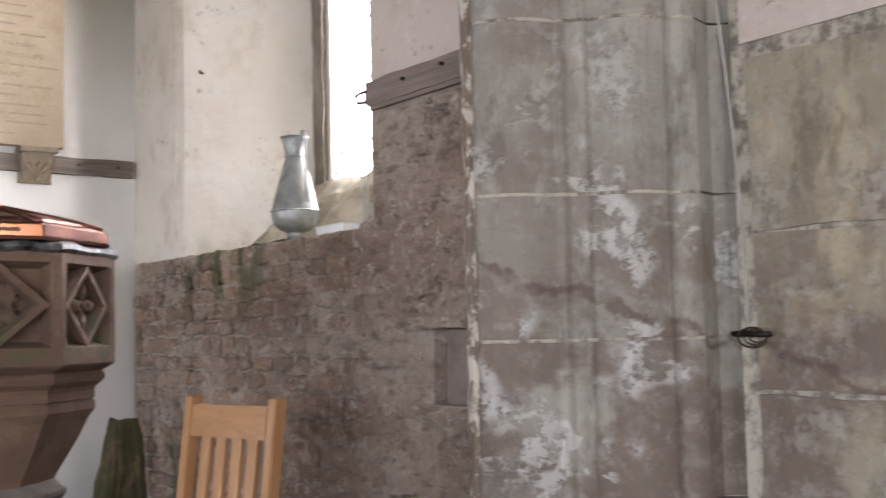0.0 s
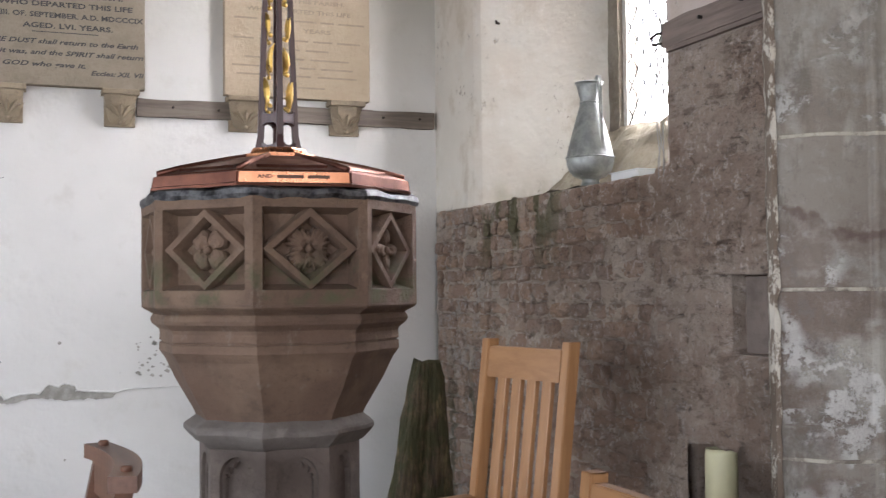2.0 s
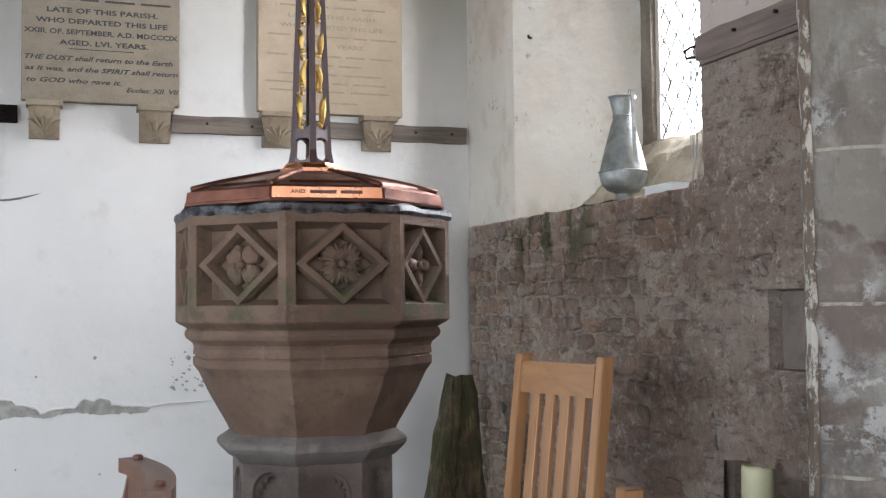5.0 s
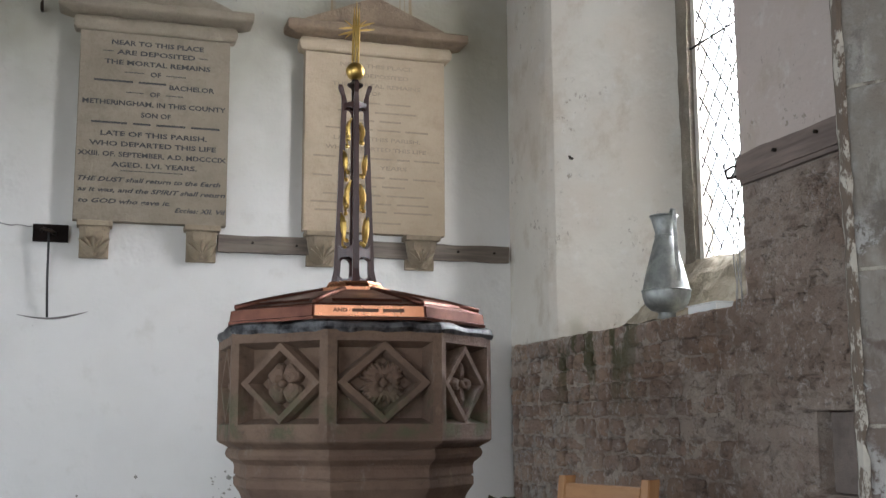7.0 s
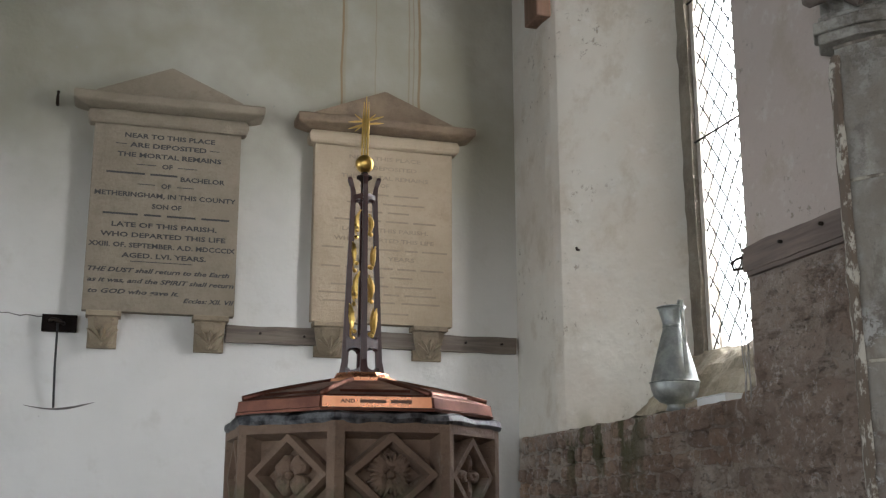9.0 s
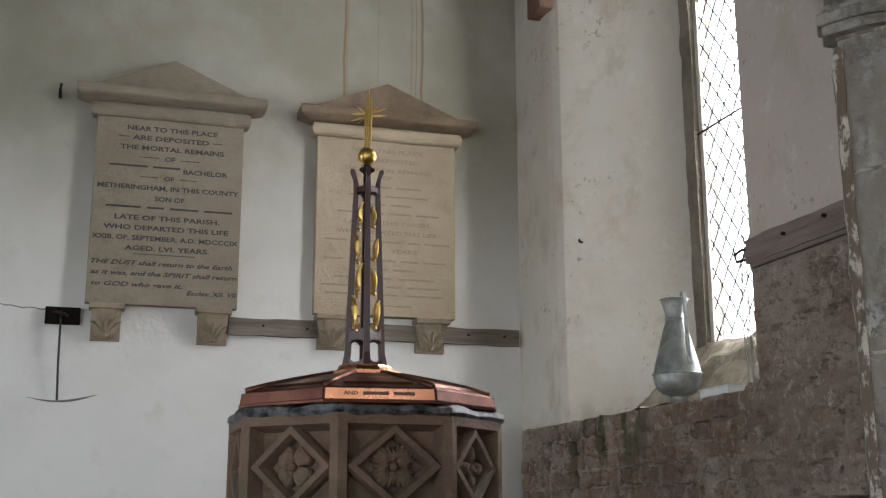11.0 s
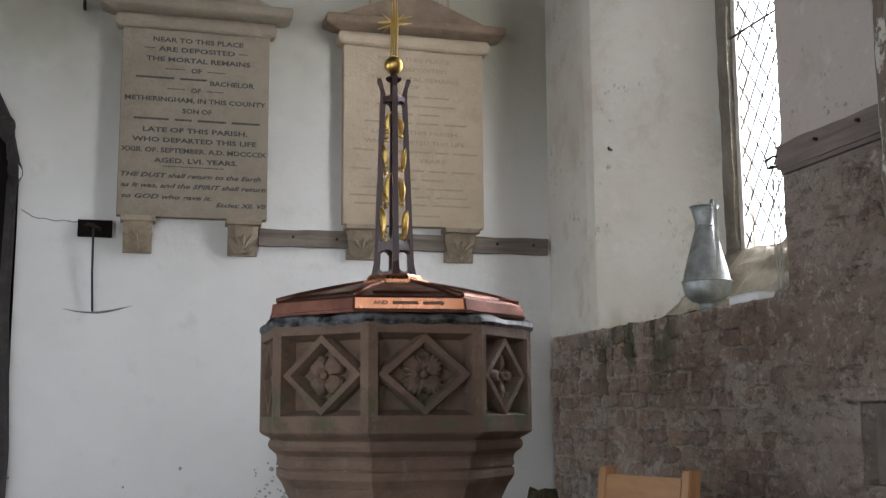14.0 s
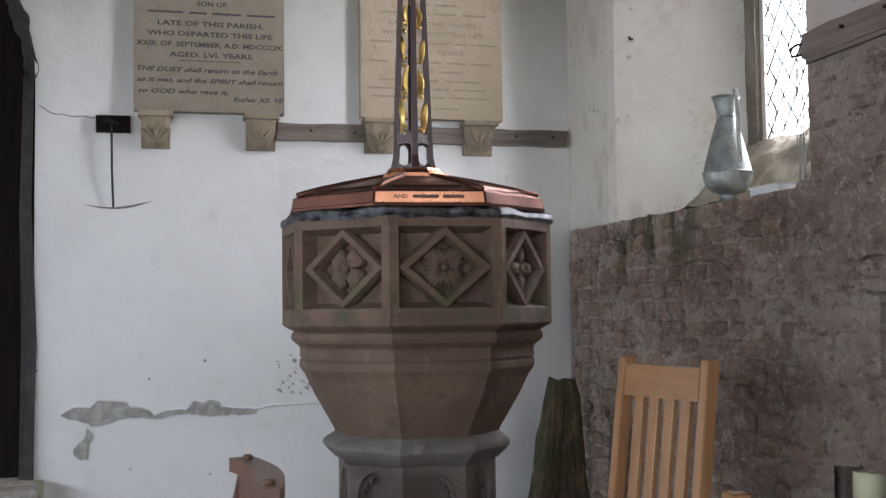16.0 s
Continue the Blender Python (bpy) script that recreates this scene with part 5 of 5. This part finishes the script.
# ---- chairs ----
def side_chair(name, label, place, turn, width, height, lean, post, arms, slats=4, rail_h=0.085):
    """post: size along the back and through it."""
    ch = thing(name, label, "chair", place, radians(turn))
    seat_z = 0.45
    tl = math.tan(radians(lean))

    def back(z):
        return max(z - seat_z, 0) * tl

    h, g = post[0] / 2, post[1] / 2
    for y in (-width / 2, width / 2):
        bm = bmesh.new()
        rings(bm, [[(back(z) - g, y - h, z), (back(z) + g, y - h, z), (back(z) + g, y + h, z), (back(z) - g, y + h, z)] for z in (0.0, seat_z, height - 0.003, height)])
        bmesh.ops.bevel(bm, geom=bm.edges[:], offset=0.0025, segments=2, affect="EDGES")
        part("back_post", bm, OAK, ch)
        boxes("front_leg", OAK, (-0.43 - g, -0.43 + g, y - h, y + h, 0.0, 0.706 if arms else seat_z), bevel=0.003, parent=ch)
        if arms:
            boxes("arm", OAK, (-0.47, back(0.74) - g, y - 0.028, y + 0.028, 0.706, 0.733), bevel=0.006, parent=ch)
        boxes("side_rail", OAK, (-0.43 + g, -g, y - 0.012, y + 0.012, 0.36, 0.42), bevel=0.002, parent=ch)

    def rail(nm, z0, z1, x0, x1):
        bm = bmesh.new()
        rings(bm, [[(back(z0) + x0, y, z0), (back(z0) + x1, y, z0), (back(z1) + x1, y, z1), (back(z1) + x0, y, z1)] for y in (-width / 2 + h, width / 2 - h)])
        bmesh.ops.bevel(bm, geom=bm.edges[:], offset=0.003, segments=2, affect="EDGES")
        part(nm, bm, OAK_LONG, ch)

    rail("crest_rail", height - 0.02 - rail_h, height - 0.02, -g + 0.002, g - 0.008)
    rail("lower_rail", 0.54, 0.59, -0.011, 0.011)
    inner = width - post[0]
    for k in range(slats):
        y = -inner / 2 + inner * (k + 0.95) / (slats + 0.9)
        bm = bmesh.new()
        rings(bm, [[(back(z) - 0.009, y - 0.018, z), (back(z) + 0.008, y - 0.018, z), (back(z) + 0.008, y + 0.018, z), (back(z) - 0.009, y + 0.018, z)] for z in (0.585, height - 0.018 - rail_h)])
        bmesh.ops.bevel(bm, geom=bm.edges[:], offset=0.002, segments=1, affect="EDGES")
        part("slat", bm, OAK, ch)
    boxes("seat", OAK, (-0.46, 0.0 - g, -width / 2 - h, width / 2 + h, 0.42, seat_z), bevel=0.006, parent=ch)
    return ch


side_chair("armchair", "light varnished oak armchair with a tall slatted back", (1.233, 2.732, 0), 14.8, 0.333, 1.163, 7.2, (0.031, 0.038), True)
side_chair("side_chair", "low light varnished oak chair beside the armchair", (1.156, 2.0, 0), 0, 0.38, 0.902, 6, (0.045, 0.045), False)

bow = thing("bow_chair", "reddish wooden chair with a curved pegged crest rail", "chair")


def bow_at(u, off=0.0, z=0.0):
    y = 3.06 - 0.58 * u
    x = 0.222 + 0.012 * u + 0.04 * math.sin(math.pi * u) ** 0.9 + off
    return Vector((x, y, z))


bm = bmesh.new()
loops = []
for k in range(19):
    u = k / 18
    w = 0.031
    d = bow_at(min(u + 0.02, 1)) - bow_at(max(u - 0.02, 0))
    n = Vector((-d.y, d.x, 0)).normalized() * w
    c = bow_at(u)
    loops.append([c + n + Vector((0, 0, 0.878)), c - n + Vector((0, 0, 0.878)), c - n + Vector((0, 0, 0.914)), c + n + Vector((0, 0, 0.914))])
rings(bm, loops)
bmesh.ops.bevel(bm, geom=[e for e in bm.edges if abs(e.verts[0].co.z - e.verts[1].co.z) < 0.001 and len(e.link_faces) == 2 and e.calc_face_angle() > 0.6], offset=0.006, segments=2, affect="EDGES")
part("crest_rail", bm, ROSY, bow)
bm = bmesh.new()
loops = []
for k in range(13):
    u = 0.14 + 0.72 * k / 12
    c = bow_at(u, -0.02)
    loops.append([c + Vector((-0.01, 0, 0.78 + 0.02 * abs(k - 6) / 6)), c + Vector((0.012, 0, 0.78 + 0.02 * abs(k - 6) / 6)), c + Vector((0.012, 0, 0.879)), c + Vector((-0.01, 0, 0.879))])
rings(bm, loops)
part("back_board", bm, ROSY, bow)
for u in (0.1, 0.88):
    c = bow_at(u)
    tube("peg", [c + Vector((0, 0, 0.912)), c + Vector((0, 0, 0.924)), c + Vector((0, 0, 0.927))], 0.013, ROSY, bow, "round wooden peg", taper=[1, 1, 0.7])
    bm = bmesh.new()
    lean = -0.26
    rings(bm, [[(c.x - 0.02 + lean * (0.9 - z) * 0.8, c.y - 0.02, z), (c.x + 0.02 + lean * (0.9 - z) * 0.8, c.y - 0.02, z), (c.x + 0.02 + lean * (0.9 - z) * 0.8, c.y + 0.02, z), (c.x - 0.02 + lean * (0.9 - z) * 0.8, c.y + 0.02, z)] for z in (0.0, 0.45, 0.88)])
    part("back_post", bm, ROSY, bow)
boxes("seat", ROSY, (-0.3, 0.21, 2.52, 3.04, 0.41, 0.44), bevel=0.008, parent=bow)
for y in (2.55, 3.01):
    boxes("front_leg", ROSY, (-0.29, -0.25, y - 0.02, y + 0.02, 0.0, 0.41), bevel=0.004, parent=bow)

# ---- rubble facing ----
rub = wall_base
rng = random.Random(7)
variants = []
for v in range(12):
    bm = bmesh.new()
    n = 14
    loops = []
    for ring, out in ((1.0, -0.9), (0.97, 0.35), (0.84, 0.75), (0.5, 0.8), (0.12, 0.85)):
        loop = []
        for k in range(n):
            a = (k + 0.25 * noise.noise(Vector((k * 1.3, v, 0)))) * math.tau / n
            ca, sa = math.cos(a), math.sin(a)
            r = 0.5 / (abs(ca) ** 6 + abs(sa) ** 6) ** (1 / 6)
            r *= (0.97 + 0.24 * noise.noise(Vector((ca * 1.7 + v * 3.7, sa * 1.7, v * 1.1)))) * ring
            crag = 0.45 * noise.noise(Vector((ca * ring * 2.3 + v * 5, sa * ring * 2.3, v))) if out > 0 else 0.0
            loop.append((-(out + crag), r * ca, r * sa))
        loops.append(loop)
    rings(bm, loops)
    variants.append((mesh("rubble_piece", bm, RUBBLE, False)))
spots = []


def course(z0, z1, ya, yb, lmin, lmax):
    y = ya
    while y < yb - 0.03:
        ln = min(rng.uniform(lmin, lmax), yb - y)
        spots.append((y + ln / 2, (z0 + z1) / 2 + rng.uniform(-0.004, 0.004), ln * rng.uniform(0.9, 1.04), (z1 - z0) * rng.uniform(0.88, 1.06)))
        y += ln


def clear(y, z):
    if 2.6 < y < 3.11 and 0.42 < z < 0.86:
        return False
    if y < 2.62 + 0.36 * (1.62 - z) / 0.24 and 1.36 < z < 1.62:
        return False
    return not (2.6 < y < 2.84 and 1.07 < z < 1.36)


z = 0.3
while z < LEDGE - 0.03:
    h = min(rng.uniform(0.058, 0.092), LEDGE - z)
    if LEDGE - z - h < 0.04:
        h = LEDGE - z
    course(z, z + h, 3.2 + rng.uniform(-0.12, 0.12), 5.26 + rng.uniform(-0.03, 0.02), 0.065, 0.19)
    z += h
z = 0.3
while z < 2.04:
    h = min(rng.uniform(0.08, 0.17), 2.06 - z)
    course(z, z + h, 2.62, 3.24 if z < LEDGE - 0.1 else JN - 0.015, 0.09, 0.26)
    z += h
spots = [s for s in spots if clear(s[0], s[1])]
spots.sort(key=lambda s: -s[1])
rest_v, rest_f = [], []
for i, (y, z, ln, h) in enumerate(spots):
    me = variants[rng.randrange(12)]
    shallow = 0.6 if y < 3.26 else 1.0
    m = pose(WX - 0.006, y, z, rng.uniform(-7, 7), rng.uniform(-8, 8) * shallow, rng.uniform(-7, 7) * shallow) @ Matrix.Diagonal((rng.uniform(0.006, 0.024) * shallow, ln * 0.98, h * rng.uniform(0.85, 1.0), 1))
    if i < 300:
        ob = new("rubble_piece", me)
        ob.matrix_basis = m
        ob.parent = rub
    else:
        k = len(rest_v)
        rest_v += [tuple(m @ v.co) for v in me.vertices]
        rest_f += [tuple(k + a for a in p.vertices) for p in me.polygons]
me = bpy.data.meshes.new("rubble_pieces")
me.from_pydata(rest_v, [], rest_f)
me.materials.append(RUBBLE_REST)
ob = new("rubble_pieces", me)
ob.parent = rub
tagged(ob, "small brown rubble stones", kind="stuff")



def mortar_skin(y0, y1, z0, z1, step, holes):
    """Smeared mortar between and over the stones: a sheet with trowelled swells, pits and open cracks."""
    ny, nz = int((y1 - y0) / step), int((z1 - z0) / step)
    verts, faces = [], []
    for i in range(ny + 1):
        for j in range(nz + 1):
            y, z = y0 + (y1 - y0) * i / ny, z0 + (z1 - z0) * j / nz
            p = Vector((y, z * 1.5, 0.0))
            smear = 0.5 + 0.5 * noise.noise(Vector((y * 2.3, z * 2.6, 7.0)))
            if y < 3.3:
                smear = min(1.0, smear + (3.3 - y) * 1.2)
            h = -0.003 + 0.017 * smear + 0.012 * noise.noise(p * 7) + 0.009 * noise.noise(p * 19) + 0.006 * noise.noise(p * 47)
            patch = min((1.62 - z) / 0.24 * 0.36 + 2.62 - y, z - 1.36, 0.06)
            if patch > 0:
                u = min(1.0, patch / 0.03)
                h += (0.022 + 0.004 * noise.noise(p * 9) - h) * u
            # open joints: short broken lines, wandering, mostly upright or level
            c1 = abs(noise.noise(Vector((y * 11.0, z * 8.0, 3.0))) + 0.45 * noise.noise(p * 24))
            gate = noise.noise(Vector((y * 6.0, z * 6.0, 11.0)))
            if c1 < 0.07 and gate > -0.05:
                h -= 0.05 * (1 - c1 / 0.07)
            near = min([max(abs(y - (a + b) / 2) - (b - a) / 2, abs(z - (c + d) / 2) - (d - c) / 2) for a, b, c, d in holes] + [y1 - y, z1 - z, 9.0])
            h = max(h, -0.03) * min(1.0, max(0.0, near) / 0.02) + 0.002
            verts.append((WX - h, y, z))
    for i in range(ny):
        for j in range(nz):
            y, z = y0 + (y1 - y0) * (i + 0.5) / ny, z0 + (z1 - z0) * (j + 0.5) / nz
            if any(a < y < b and c < z < d for a, b, c, d in holes):
                continue
            k = i * (nz + 1) + j
            faces.append((k, k + 1, k + nz + 2, k + nz + 1))
    me = bpy.data.meshes.new("mortar_skin")
    me.from_pydata(verts, [], faces)
    me.materials.append(MORTAR)
    sheet = new("mortar_skin", me)
    sheet.parent = rub
    tagged(sheet, "smeared uneven mortar with open cracks", kind="stuff")


mortar_skin(2.605, 5.292, 0.3, LEDGE - 0.002, 0.0075, [(2.5, 2.83, 1.1, 1.335), (2.5, 3.075, 0.5, 0.83)])
mortar_skin(2.605, JN - 0.012, LEDGE - 0.002, 2.068, 0.0075, [])

tagged(tube("wall_crack", [(-0.5 + 0.025 * k, WY - 0.0008, 2.235 - 0.045 * (1 - math.exp(-k * 0.5)) + 0.004 * math.sin(k * 1.9)) for k in range(11)], 0.0022, RUST_MARK), "thin crack in the white plaster beside the door", "crack", kind="structure")
